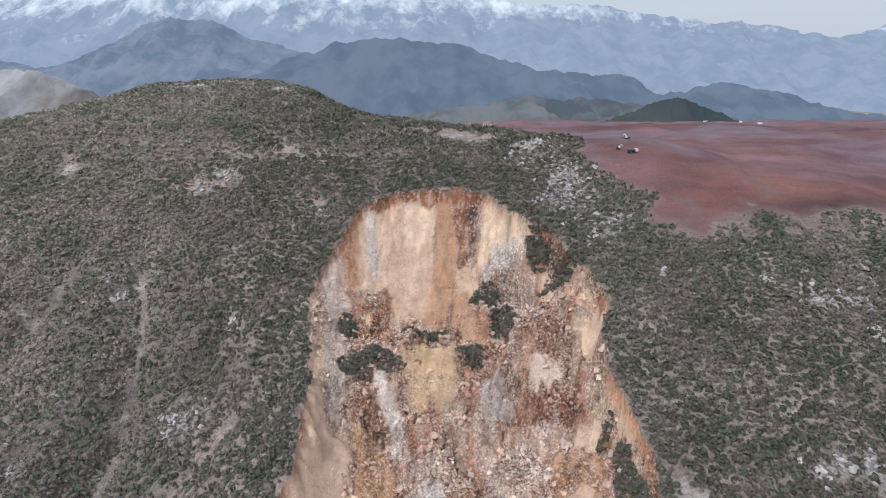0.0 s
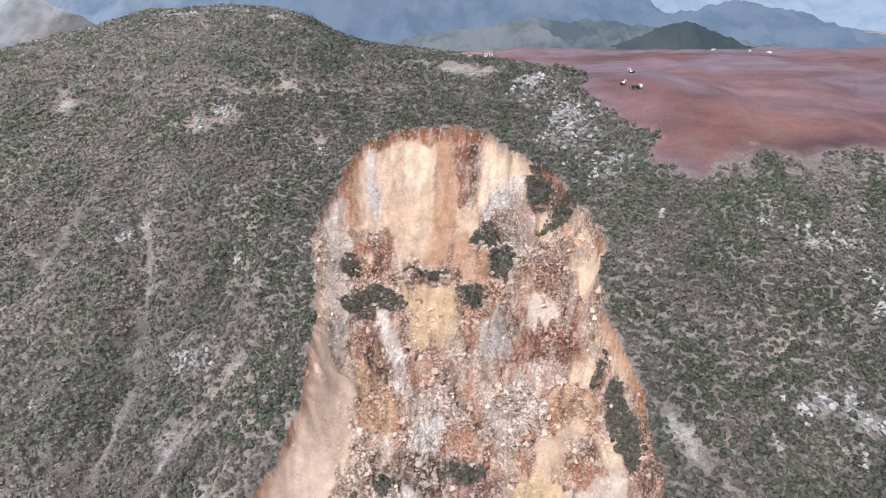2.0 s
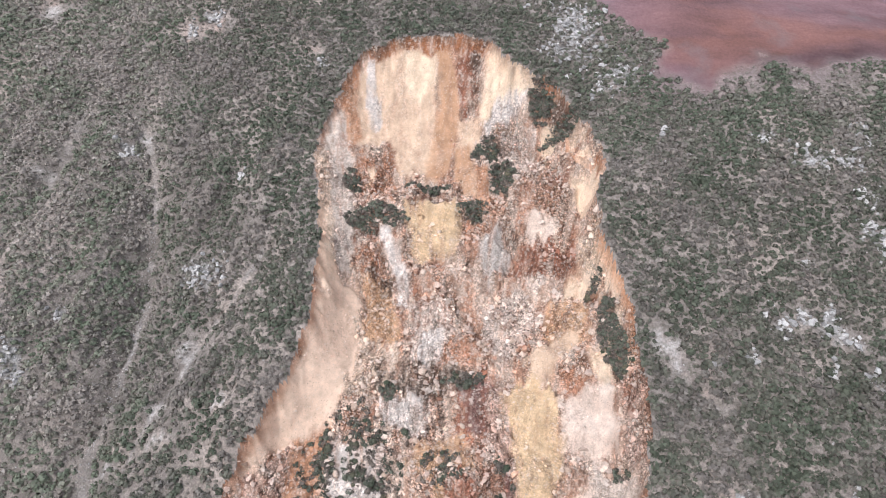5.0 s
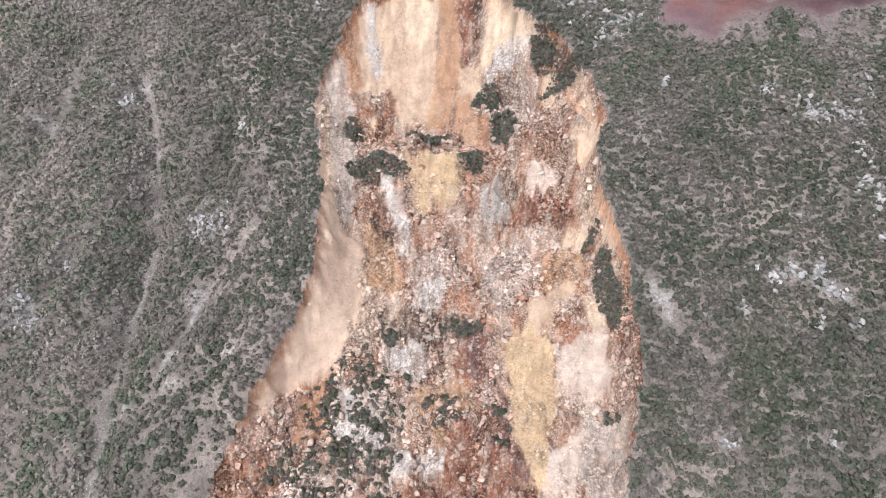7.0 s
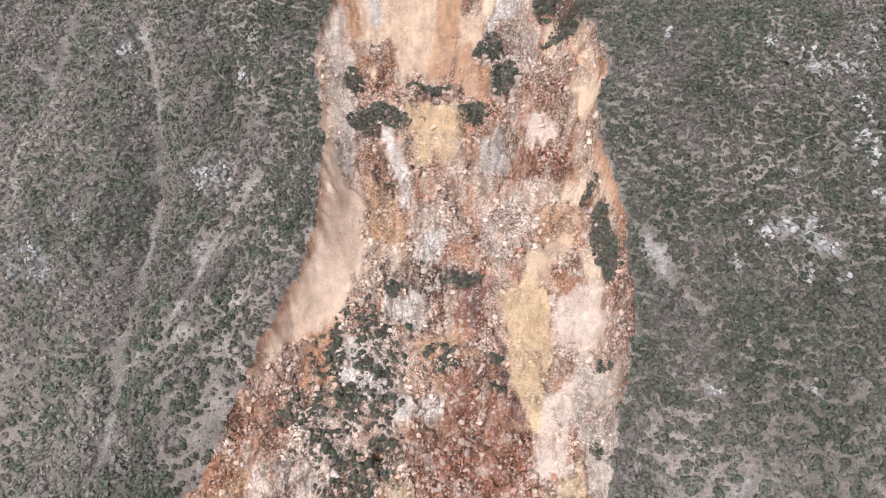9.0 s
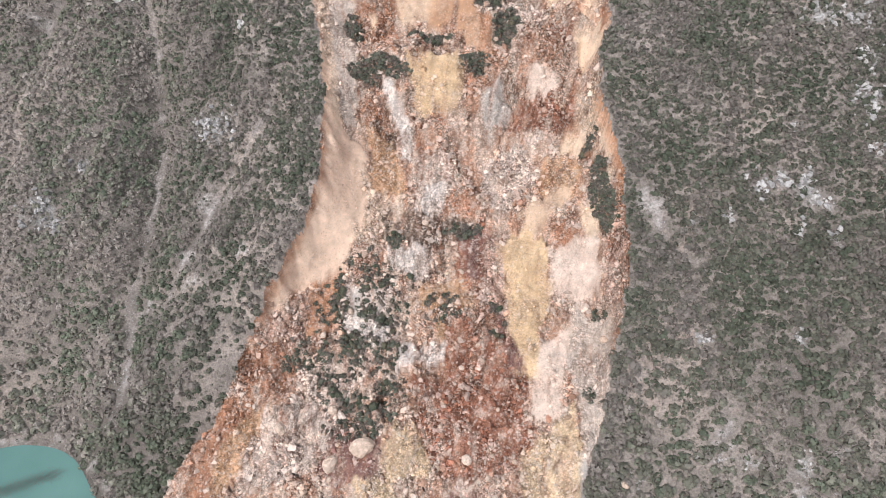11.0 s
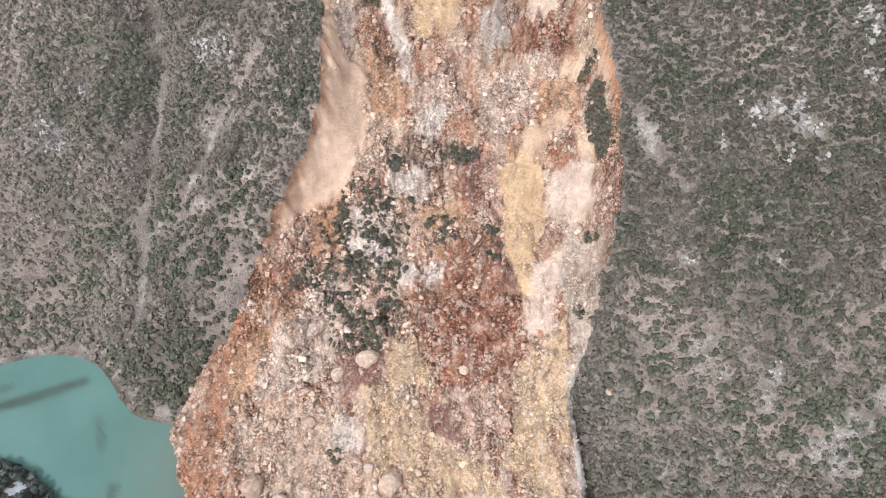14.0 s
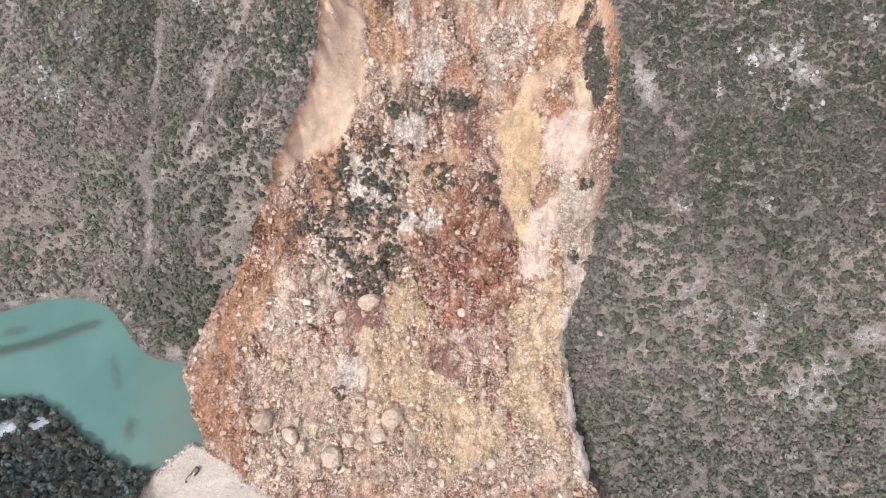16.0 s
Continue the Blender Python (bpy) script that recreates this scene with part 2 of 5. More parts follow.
def inside(x, y, poly):
    """Distance to a closed outline in plan, positive within it."""
    x, y = np.asarray(x, float), np.asarray(y, float)
    best, odd = np.full(x.shape, 1e9), np.zeros(x.shape, bool)
    for (ax, ay), (bx, by) in zip(poly, poly[1:] + poly[:1]):
        dx, dy = bx - ax, by - ay
        t = np.clip(((x - ax) * dx + (y - ay) * dy) / (dx * dx + dy * dy), 0, 1)
        best = np.minimum(best, (x - ax - t * dx) ** 2 + (y - ay - t * dy) ** 2)
        odd ^= ((ay > y) != (by > y)) & (x < ax + (y - ay) * dx / (dy if dy else 1e-9))
    return np.where(odd, 1, -1) * np.sqrt(best)


# the valley side west of the slide, and the broader slope east of it: height over the lake along y
WEST = ([-700, -400, -100, 14, 38, 62, 100, 128, 171, 230, 284, 326, 403, 450, 487, 560, 700, 1000, 5000],
        [330, 260, 95, 14, 0, -9, -9, 0, 34, 86, 118, 150, 202, 236, 250, 256, 250, 195, 120])
EAST = ([-700, -400, -100, 0, 50, 109, 150, 215, 257, 297, 356, 420, 470, 560, 700, 1000, 5000],
        [250, 150, 30, 4, 12, 48, 80, 127, 153, 178, 206, 228, 234, 239, 236, 190, 120])
# the outline of the slide, from its crown round the east side to the toe and back up the west side
SLIDE = [(-12, 404), (14, 399), (28, 395), (41, 372), (56, 366), (72, 356), (84, 339), (86, 315), (84, 295), (80, 279), (80, 265),
         (85, 250), (87, 235), (89, 220), (92, 206), (92, 190), (88, 170), (83, 150), (79, 130), (73, 111), (69, 97), (73, 79),
         (78, 57), (83, 31), (88, 12), (100, -60), (-70, -60), (-92, 14), (-112, 26), (-136, 42), (-146, 58),
         (-152, 78), (-149, 94), (-138, 113), (-125, 130), (-112, 149), (-104, 167), (-96, 182), (-88, 200), (-77, 213), (-72, 228),
         (-67, 245), (-67, 262), (-69, 285), (-74, 309), (-76, 330), (-75, 344), (-66, 366), (-59, 387), (-52, 397), (-33, 402)]
FLOOR = ([-80, 0, 50, 80, 110, 160, 200, 225, 252, 266, 284, 304, 317, 331, 345, 375, 410],
         [8, 14, 24, 34, 45, 58, 77, 88, 96, 101, 114, 131, 143, 147, 153, 172, 205])


LANDING = [(-147, 45), (-130, 43), (-112, 25), (-88, 11), (-90, -10), (-120, -20), (-166, 8), (-163, 27)]
SHORE_X = [-900, -300, -283, -268, -241, -213, -184, -156, -100]
SHORE_SOUTH = [80, 78, 77, 75, 70, 50, 32, 29, 29]
SHORE_NORTH = [122, 122, 124, 129, 134, 127, 98, 88, 86]


def base(x, y):
    """The slope as it was before the slide."""
    x, y = np.asarray(x, float), np.asarray(y, float)
    south, north = profile(x, SHORE_X, SHORE_SOUTH) - 38, profile(x, SHORE_X, SHORE_NORTH) - 128
    yw = y - south * ease(100, 60, y) * ease(-200, -60, y) - north * ease(60, 100, y) * ease(260, 130, y)
    w = ease(-140, 110, x)
    z = profile(yw, *WEST) * (1 - w) + profile(y, *EAST) * w
    # spur beside the slide, gullies and ribs west of it
    z += 16 * np.exp(-((x + 70 + (262 - y) * 0.62) / 34) ** 2) * ease(120, 190, y) * ease(330, 260, y)
    z -= 13 * np.exp(-((x - gully(y)) / 17) ** 2) * ease(120, 180, y) * ease(420, 300, y)
    z -= 3.5 * rills(x, y, 9.0)
    z += 27 * np.exp(-((x + 228) / 105) ** 4 - ((y - 660) / 80) ** 2) - 9 * ease(-150, -40, x) * ease(100, 0, x) * ease(520, 640, y)
    z -= 30 * ease(-300, -560, x) * ease(300, 520, y)
    z += 10 * np.exp(-((x - 110) / 90) ** 2 - ((y - 450) / 40) ** 2)
    z -= 14 * np.exp(-((x - 330) / 90) ** 2 - ((y - 440) / 70) ** 2)
    z -= 16 * np.exp(-((x - 78) / 30) ** 2 - ((y - 338) / 38) ** 2)
    z -= 12 * np.exp(-((x + 128) / 30) ** 2 - ((y - 183) / 20) ** 2)
    z += 9 * np.exp(-((x + 92) / 26) ** 2 - ((y - 308) / 26) ** 2)
    far = ease(60, 160, np.abs(y - 75) + 0 * x)
    steep = ease(-40, -120, x)
    z += fbm(x, y * 0.55, 60, 4, 0.5) * 5 * far + (rib(x, y) - 0.22) * -15 * steep * far * ease(430, 330, y)
    return z


def rib(x, y):
    """Ribs that run down the western slope aslant: 0 on their crests."""
    return np.abs(fbm(x - 0.55 * y + 5 * fbm(x, y, 25, 2, 0.5, 19.0), y * 0.22, 30, 3, 0.5, 17.0))


def gully(y):
    """The main gully west of the slide, as x along y."""
    return profile(y, [120, 134, 150, 187, 214, 248, 274, 302, 345, 367, 404], [-186, -184, -179, -180, -179, -173, -172, -175, -181, -192, -224])


def rills(x, y, wide):
    """Nearness, 0 to 1, to the bare lines that water has cut into the western slope."""
    near = np.exp(-((x - gully(y) - 1) / (wide * (1 + 0.45 * ease(220, 165, y)))) ** 2) * ease(128, 145, y) * ease(400, 330, y)
    side = profile(y, [165, 183, 205, 224, 245, 262, 274, 310], [-163, -157, -146, -136, -128, -117, -110, -92])
    near = np.maximum(near, 0.75 * np.exp(-((x - side - 3 * fbm(x, y, 14, 2)) / wide) ** 2) * ease(165, 180, y) * ease(310, 285, y))
    outer = profile(y, [230, 249, 275, 306, 332, 372, 400], [-258, -253, -249, -245, -234, -225, -220])
    near = np.maximum(near, 0.7 * np.exp(-((x - outer - 4 * fbm(x, y, 14, 2)) / wide) ** 2) * ease(225, 250, y) * ease(400, 360, y))
    east = profile(y, [180, 187, 200, 218, 228], [126, 124, 112, 102, 97])
    near = np.maximum(near, 0.9 * np.exp(-((x - east - 3 * fbm(x, y, 9, 3)) / (wide * 1.5)) ** 2) * ease(182, 188, y) * ease(230, 220, y))
    cut = profile(y, [280, 299, 314, 340], [-166, -162, -157, -151])
    return np.maximum(near, 0.6 * np.exp(-((x - cut) / wide) ** 2) * ease(285, 300, y) * ease(345, 325, y))


def slide_depth(x, y):
    d = inside(x, y, SLIDE)
    return d + fbm(x, y, 16, 5, 0.6, 3.0) * 3.0 + fbm(x, y, 7, 3, 0.6, 9.0) * (1.6 + 1.6 * ease(340, 370, y))


def blocks(x, y, size, seed):
    """Broken blocks in plan: a random number for each, and the distance from its cracks in block widths."""
    x, y = x / size + 0.35 * perlin(x / size * 1.7 + seed, y / size * 1.7), y / size + 0.35 * perlin(x / size * 1.7, y / size * 1.7 - seed)
    xi, yi = np.floor(x).astype(int), np.floor(y).astype(int)
    first, second, pick = np.full(x.shape, 9.0), np.full(x.shape, 9.0), np.zeros(x.shape, int)
    for i in (-1, 0, 1):
        for j in (-1, 0, 1):
            h = _perm[_perm[(xi + i + int(seed)) & 255] + ((yi + j) & 255)]
            g = _perm[(h + 57) & 255]
            d = np.hypot(xi + i + h / 256 - x, yi + j + g / 256 - y)
            near = d < first
            second = np.where(near, first, np.minimum(second, d))
            pick = np.where(near, _perm[(h + g) & 255], pick)
            first = np.where(near, d, first)
    return pick / 256, second - first


def slide_floor(x, y, b, d):
    """The slide's bed: benches, blocks and crumbled rock below walls that start at the old slope."""
    rough = facies(x, y)[1]
    d = d + (inside(x, y, SLIDE) - d) * ease(1.5, 12, d) * ease(-20, -42, x) * ease(352, 338, y) * ease(170, 195, y)
    swept = 1 - 0.9 * ease(-40, -57, x) * ease(185, 208, y) * ease(350, 325, y)
    floor = profile(y, *FLOOR) + 0.07 * (x - 5) + 15 * ease(35, 80, x) * ease(190, 232, y) * ease(352, 320, y) + 7 * fbm(x, y, 42, 3, 0.55, 5.0) * ease(395, 330, y) * (0.35 + 0.65 * swept)
    for px, py, rise, wide in ((78, 202, 10, 13), (13, 173, 10, 16), (-41, 287, 7, 11), (-62, 226, 9, 15), (-86, 199, -4, 12)):
        floor = floor + rise * np.exp(-((x - px) / wide) ** 2 - ((y - py) / wide) ** 2)
    # benches: treads and risers down the slide
    s = (floor + 5 * fbm(x, y, 30, 2, 0.5, 8.0)) / 13
    step = (ease(0.0, 1.0, np.clip((s - np.floor(s)) * 2.4, 0, 1)) + np.floor(s)) * 13
    floor = floor + (step - s * 13) * 0.8 * ease(350, 320, y) * ease(100, 150, y) * swept
    floor += (fbm(x, y * 0.7, 13, 4, 0.6, 1.0) * 4.2 + fbm(x, y, 5, 2, 0.6, 2.0) * 0.8) * (0.15 + 0.85 * rough)
    for size, lift, gap, seed in ((11.0, 6.5, 3.6, 3), (4.6, 3.2, 1.9, 11)):
        share = ease(-0.15, 0.25, fbm(x, y, 30, 2, 0.5, 40.0 + seed)) * rough * (0.4 + 0.6 * ease(60, 165, y))
        k, crack = blocks(x, y * 0.8, size, seed)
        floor += ((k - 0.5) * lift - gap * ease(0.16, 0.0, crack)) * share
    wide = 8 + 7 * ease(150, 240, y) + 34 * ease(320, 385, y) + 14 * ease(0, -60, x) * ease(180, 260, y) * ease(400, 330, y)
    s = np.clip(d / wide, 0, 1)
    ribs = fbm(x, y * 0.25, 9, 3, 0.5, 6.0) * (0.2 + 1.3 * ease(330, 355, y)) * s * (1 - s) * 4 * np.maximum(ease(10, -30, x), ease(345, 360, y))
    ribs = ribs - 4.0 * ease(0.0, 2.6, d) * (1 - s) * np.maximum(ease(335, 362, y), 0.7 * ease(60, 75, x) * ease(180, 210, y))
    crag = np.maximum(ease(12, 30, x) * ease(262, 290, y) * ease(388, 366, y), np.exp(-((x + 40) / 13) ** 2 - ((y - 338) / 16) ** 2))
    ribs = ribs + crag * ease(0, 0.3, s) * (0.22 - np.abs(fbm(x, y * 0.7, 22, 4, 0.6, 44.0))) * 15
    return b + (floor - b) * (1 - (1 - s) ** 2.3) + ribs - 3.5 * np.exp(-((x - 18) / 4.5) ** 2 - ((y - 388) / 4.5) ** 2)


def height(x, y):
    """The ground as it stands now."""
    x, y = np.asarray(x, float), np.asarray(y, float)
    shape = x.shape
    x, y = np.atleast_1d(x).ravel(), np.atleast_1d(y).ravel()
    z, d = base(x, y), slide_depth(x, y)
    within = d > 0
    if within.any():
        z[within] = slide_floor(x[within], y[within], z[within], d[within])
    # levelled landing by the lake, and the track that leaves it
    pad = inside(x, y, LANDING)
    return (z + (2.5 - z) * ease(-6, 3, pad)).reshape(shape)

# ---------------------------------------------------------------- colours of soil and rock, by place
SOIL, REDSOIL, PALE, SNOW = (0.248, 0.211, 0.187), (0.170, 0.100, 0.106), (0.40, 0.36, 0.335), (0.80, 0.82, 0.84)
# kinds of rock and clay: colour, and how much of it is loose stones
FACIES = {"tan": ((0.61, 0.455, 0.345), 0.08), "rust": ((0.50, 0.29, 0.195), 0.4), "white": ((0.74, 0.655, 0.60), 0.55), "grey": ((0.60, 0.505, 0.44), 0.5), "cream": ((0.76, 0.595, 0.455), 0.12),
          "brown": ((0.46, 0.29, 0.195), 0.08), "topsoil": ((0.34, 0.165, 0.10), 0.5), "maroon": ((0.34, 0.17, 0.122), 0.95), "dark": ((0.17, 0.12, 0.095), 0.9), "pale": ((0.70, 0.57, 0.495), 1.0),
          "red": ((0.44, 0.245, 0.17), 0.9), "pink": ((0.56, 0.395, 0.325), 1.0), "sand": ((0.70, 0.53, 0.42), 0.04), "ochre": ((0.65, 0.48, 0.325), 0.25), "straw": ((0.655, 0.50, 0.355), 0.6), "amber": ((0.53, 0.345, 0.23), 0.6),
          "slate": ((0.53, 0.475, 0.435), 0.35), "shell": ((0.72, 0.585, 0.50), 0.2), "gravel": ((0.645, 0.505, 0.405), 0.85), "plum": ((0.235, 0.14, 0.122), 0.55), "toe": ((0.42, 0.232, 0.158), 0.6),
          "fines": ((0.60, 0.55, 0.51), 0.1)}
ZONES = []


def zone(kind, *outline):
    """A stretch of one kind of rock, by its outline in plan; later ones lie over earlier ones."""
    area = abs(sum(a[0] * b[1] - b[0] * a[1] for a, b in zip(outline, outline[1:] + outline[:1]))) / 2
    long = max(math.dist(a, b) for a in outline for b in outline)
    ZONES.append((*FACIES[kind], min(1.0, max(0.25, area / long / 10)), list(outline)))


zone("tan", (-58, 386), (-50, 397), (-32, 400), (-6, 399), (-4, 348), (-6, 336), (-30, 336), (-35, 360), (-51, 352), (-62, 354))
zone("rust", (-62, 391), (-56, 390), (-55, 368), (-52, 356), (-58, 348), (-65, 360), (-66, 372))
zone("white", (-50, 396), (-45, 398), (-44, 388), (-40, 370), (-47, 364), (-51, 376))
zone("grey", (-69, 368), (-62, 363), (-56, 342), (-62, 318), (-76, 332), (-74, 348))
zone("cream", (-25, 397), (-6, 398), (-5, 386), (-17, 382), (-26, 387))
zone("brown", (-8, 401), (5, 397), (7, 389), (9, 374), (7, 360), (1, 334), (-13, 333), (-11, 353), (-5, 370), (-3, 386))
zone("topsoil", (-57, 392), (-50, 398), (-35, 401), (-17, 403), (16, 401), (30, 394), (28, 393), (5, 397), (-25, 400), (-50, 397))
zone("maroon", (5, 395), (21, 394), (23, 386), (17, 379), (10, 356), (5, 356), (10, 378), (7, 389))
# niche in the crown's rim, its shade painted as a dark patch
zone("dark", (16, 394), (26, 392), (25, 386), (17, 389))
zone("cream", (26, 396), (35, 386), (40, 378), (38, 369), (29, 365), (24, 358), (22, 369), (25, 381))
zone("cream", (40, 378), (56, 367), (68, 363), (77, 353), (83, 341), (80, 341), (72, 354), (60, 366), (49, 363), (38, 364), (29, 362), (33, 372))
zone("white", (33, 368), (51, 365), (48, 360), (36, 358), (26, 357), (24, 362))
zone("topsoil", (58, 366), (73, 360), (76, 353), (69, 358), (58, 365))
zone("dark", (51, 365), (64, 361), (69, 357), (82, 340), (83, 335), (65, 349), (61, 356), (53, 358))
zone("tan", (8, 371), (22, 366), (22, 357), (32, 345), (15, 351), (6, 356))
zone("pale", (29, 358), (56, 351), (54, 328), (38, 325), (25, 333), (19, 354))
zone("cream", (60, 352), (68, 349), (66, 343), (59, 328), (58, 347))
zone("rust", (72, 342), (84, 318), (84, 304), (80, 312), (71, 322))
zone("maroon", (59, 318), (70, 313), (67, 304), (58, 308))
zone("cream", (71, 313), (84, 309), (85, 299), (78, 283), (73, 299), (71, 309))
zone("topsoil", (83, 319), (86, 301), (82, 287), (82, 299))
zone("red", (-51, 348), (-32, 351), (-30, 337), (-32, 319), (-50, 328), (-55, 333))
zone("cream", (-48, 344), (-43, 340), (-41, 331), (-46, 332))
zone("pink", (-58, 323), (-45, 329), (-45, 312), (-55, 312))
zone("grey", (-76, 331), (-57, 336), (-50, 296), (-56, 283), (-63, 277), (-69, 301))
zone("sand", (-75, 311), (-72, 315), (-67, 297), (-62, 281), (-56, 270), (-65, 251), (-70, 270), (-72, 295))
zone("brown", (5, 354), (15, 355), (21, 327), (19, 315), (11, 321), (5, 330))
zone("rust", (20, 337), (26, 330), (27, 308), (21, 309), (18, 315))
zone("dark", (27, 329), (39, 329), (38, 314), (28, 318))
zone("ochre", (-24, 313), (6, 316), (10, 306), (6, 288), (-15, 292), (-23, 304))
zone("red", (11, 308), (21, 309), (24, 289), (14, 288), (9, 304))
zone("dark", (-32, 324), (8, 320), (9, 316), (-28, 314))
zone("dark", (-55, 310), (-28, 313), (-26, 310), (-38, 303), (-54, 297))
zone("dark", (4, 310), (21, 310), (21, 306), (8, 307))
zone("red", (-50, 295), (-40, 291), (-30, 279), (-46, 277))
zone("white", (-40, 303), (-31, 303), (-19, 278), (-20, 264), (-26, 263), (-31, 286))
zone("amber", (-47, 278), (-30, 278), (-26, 262), (-25, 244), (-44, 249), (-46, 269))
zone("dark", (-46, 282), (-27, 279), (-30, 277), (-46, 277))
zone("slate", (20, 297), (33, 301), (37, 288), (32, 278), (24, 275), (20, 288))
zone("shell", (46, 302), (56, 307), (63, 292), (59, 287), (48, 287), (46, 300))
zone("maroon", (38, 295), (74, 280), (75, 269), (59, 273), (36, 278))
zone("pale", (44, 275), (63, 272), (59, 266), (44, 270), (41, 274))
zone("cream", (65, 269), (77, 263), (79, 256), (69, 257), (63, 257))
zone("cream", (78, 267), (83, 257), (85, 243), (87, 234), (88, 228), (85, 235), (81, 254), (79, 261))
zone("rust", (84, 257), (86, 251), (89, 225), (87, 230), (85, 242))
zone("amber", (56, 258), (76, 253), (72, 233), (59, 229), (50, 244))
zone("topsoil", (75, 262), (79, 255), (83, 236), (77, 242))
zone("dark", (76, 259), (82, 245), (87, 223), (87, 206), (82, 204), (77, 222), (75, 237))
zone("pink", (87, 223), (94, 200), (88, 172), (86, 181), (87, 204))
zone("pale", (-20, 266), (1, 274), (4, 244), (-2, 233), (-13, 234), (-20, 246))
zone("white", (-14, 247), (-2, 252), (0, 234), (-7, 227), (-15, 234))
zone("pale", (20, 264), (44, 271), (51, 250), (32, 230), (21, 232))
zone("red", (4, 244), (18, 236), (17, 229), (4, 228), (-2, 235))
zone("dark", (-25, 237), (12, 228), (12, 217), (-10, 211), (-23, 214), (-35, 217), (-33, 228))
zone("maroon", (12, 228), (21, 227), (26, 207), (19, 187), (4, 188), (7, 211))
zone("pink", (21, 222), (29, 217), (25, 187), (19, 187))
zone("ochre", (28, 215), (45, 221), (56, 212), (52, 188), (31, 187), (28, 204))
zone("shell", (56, 218), (67, 210), (71, 202), (82, 199), (83, 185), (55, 188))
zone("cream", (71, 229), (78, 226), (82, 204), (76, 201), (73, 212))
zone("red", (54, 223), (67, 222), (68, 214), (58, 210), (55, 218))
zone("tan", (40, 224), (61, 240), (68, 234), (58, 222), (48, 219))
zone("sand", (-62, 274), (-49, 277), (-44, 255), (-40, 231), (-51, 214), (-62, 207), (-82, 195), (-96, 182), (-83, 205), (-73, 222), (-68, 248))
zone("gravel", (-49, 257), (-25, 244), (-27, 219), (-45, 211), (-50, 222), (-44, 247))
zone("sand", (-69, 231), (-55, 232), (-56, 204), (-69, 198), (-85, 193), (-93, 180), (-100, 173), (-92, 189), (-79, 208))
zone("rust", (-75, 198), (-56, 204), (-55, 193), (-64, 176), (-75, 170), (-79, 182))
zone("pink", (-93, 180), (-75, 198), (-75, 170), (-92, 164), (-102, 167))
zone("white", (-55, 197), (-29, 192), (-25, 167), (-48, 167), (-59, 184))
zone("white", (-33, 212), (-8, 213), (-5, 207), (-14, 197), (-30, 205))
zone("amber", (-14, 197), (13, 197), (14, 176), (-8, 177), (-17, 187))
zone("plum", (7, 219), (25, 216), (19, 194), (10, 197))
zone("amber", (-5, 174), (4, 170), (4, 165), (-5, 167))
zone("maroon", (1, 174), (32, 178), (38, 151), (39, 127), (-7, 129), (-2, 154))
zone("white", (-28, 169), (2, 165), (-1, 158), (-24, 155))
zone("pink", (22, 212), (34, 205), (32, 180), (27, 176), (18, 184))
zone("ochre", (34, 218), (52, 217), (57, 192), (50, 165), (38, 160), (32, 180))
zone("ochre", (38, 160), (50, 165), (51, 154), (43, 146), (37, 150))
zone("plum", (27, 179), (41, 160), (41, 151), (32, 154))
zone("shell", (63, 213), (78, 205), (79, 188), (72, 177), (62, 185), (59, 197))
zone("pink", (79, 210), (90, 202), (89, 168), (84, 183))
zone("grey", (67, 179), (86, 169), (82, 125), (68, 128), (62, 152))
zone("shell", (50, 165), (67, 173), (62, 149), (57, 128), (39, 127), (45, 146))
zone("red", (-110, 165), (-86, 171), (-81, 145), (-108, 142))
zone("pale", (-78, 162), (-53, 158), (-42, 168), (-30, 160), (-52, 142), (-81, 145))
zone("gravel", (-105, 51), (67, 48), (81, 21), (-108, 21))
zone("toe", (-115, 144), (-98, 140), (-96, 124), (-115, 103), (-122, 72), (-112, 42), (-106, 21), (-124, 21), (-141, 44), (-139, 83), (-129, 98), (-127, 129))
zone("amber", (-98, 137), (-87, 136), (-91, 119), (-111, 96), (-120, 98), (-114, 120))
zone("pale", (-91, 136), (-53, 150), (-47, 136), (-58, 112), (-84, 101), (-104, 96), (-102, 121))
zone("gravel", (-107, 90), (-58, 95), (-51, 77), (-45, 60), (-70, 43), (-96, 55), (-110, 72))
zone("white", (-58, 89), (-39, 86), (-35, 75), (-51, 68), (-62, 75))
zone("plum", (-52, 125), (-30, 122), (-29, 111), (-39, 99), (-54, 99), (-65, 106), (-58, 118))
zone("straw", (-45, 103), (-26, 103), (-22, 89), (-29, 60), (-38, 59), (-42, 86))
zone("straw", (-26, 95), (-7, 89), (6, 72), (27, 65), (36, 42), (0, 22), (-13, 48), (-26, 67))
zone("plum", (-4, 96), (5, 94), (12, 74), (2, 74), (-10, 86))
zone("pink", (5, 104), (30, 94), (37, 74), (18, 76), (5, 88))
zone("maroon", (-16, 148), (41, 149), (44, 123), (37, 109), (5, 99), (-11, 112), (-17, 130))
zone("straw", (-27, 131), (-11, 121), (-4, 106), (-26, 100), (-33, 112))
zone("straw", (37, 112), (65, 134), (69, 101), (64, 70), (49, 88), (37, 95))
zone("straw", (37, 95), (49, 88), (62, 66), (67, 42), (42, 47), (33, 71))
zone("grey", (69, 153), (84, 152), (88, 132), (80, 112), (68, 111))
zone("fines", (68, 111), (74, 109), (79, 73), (87, 25), (76, 24), (69, 60), (66, 88))


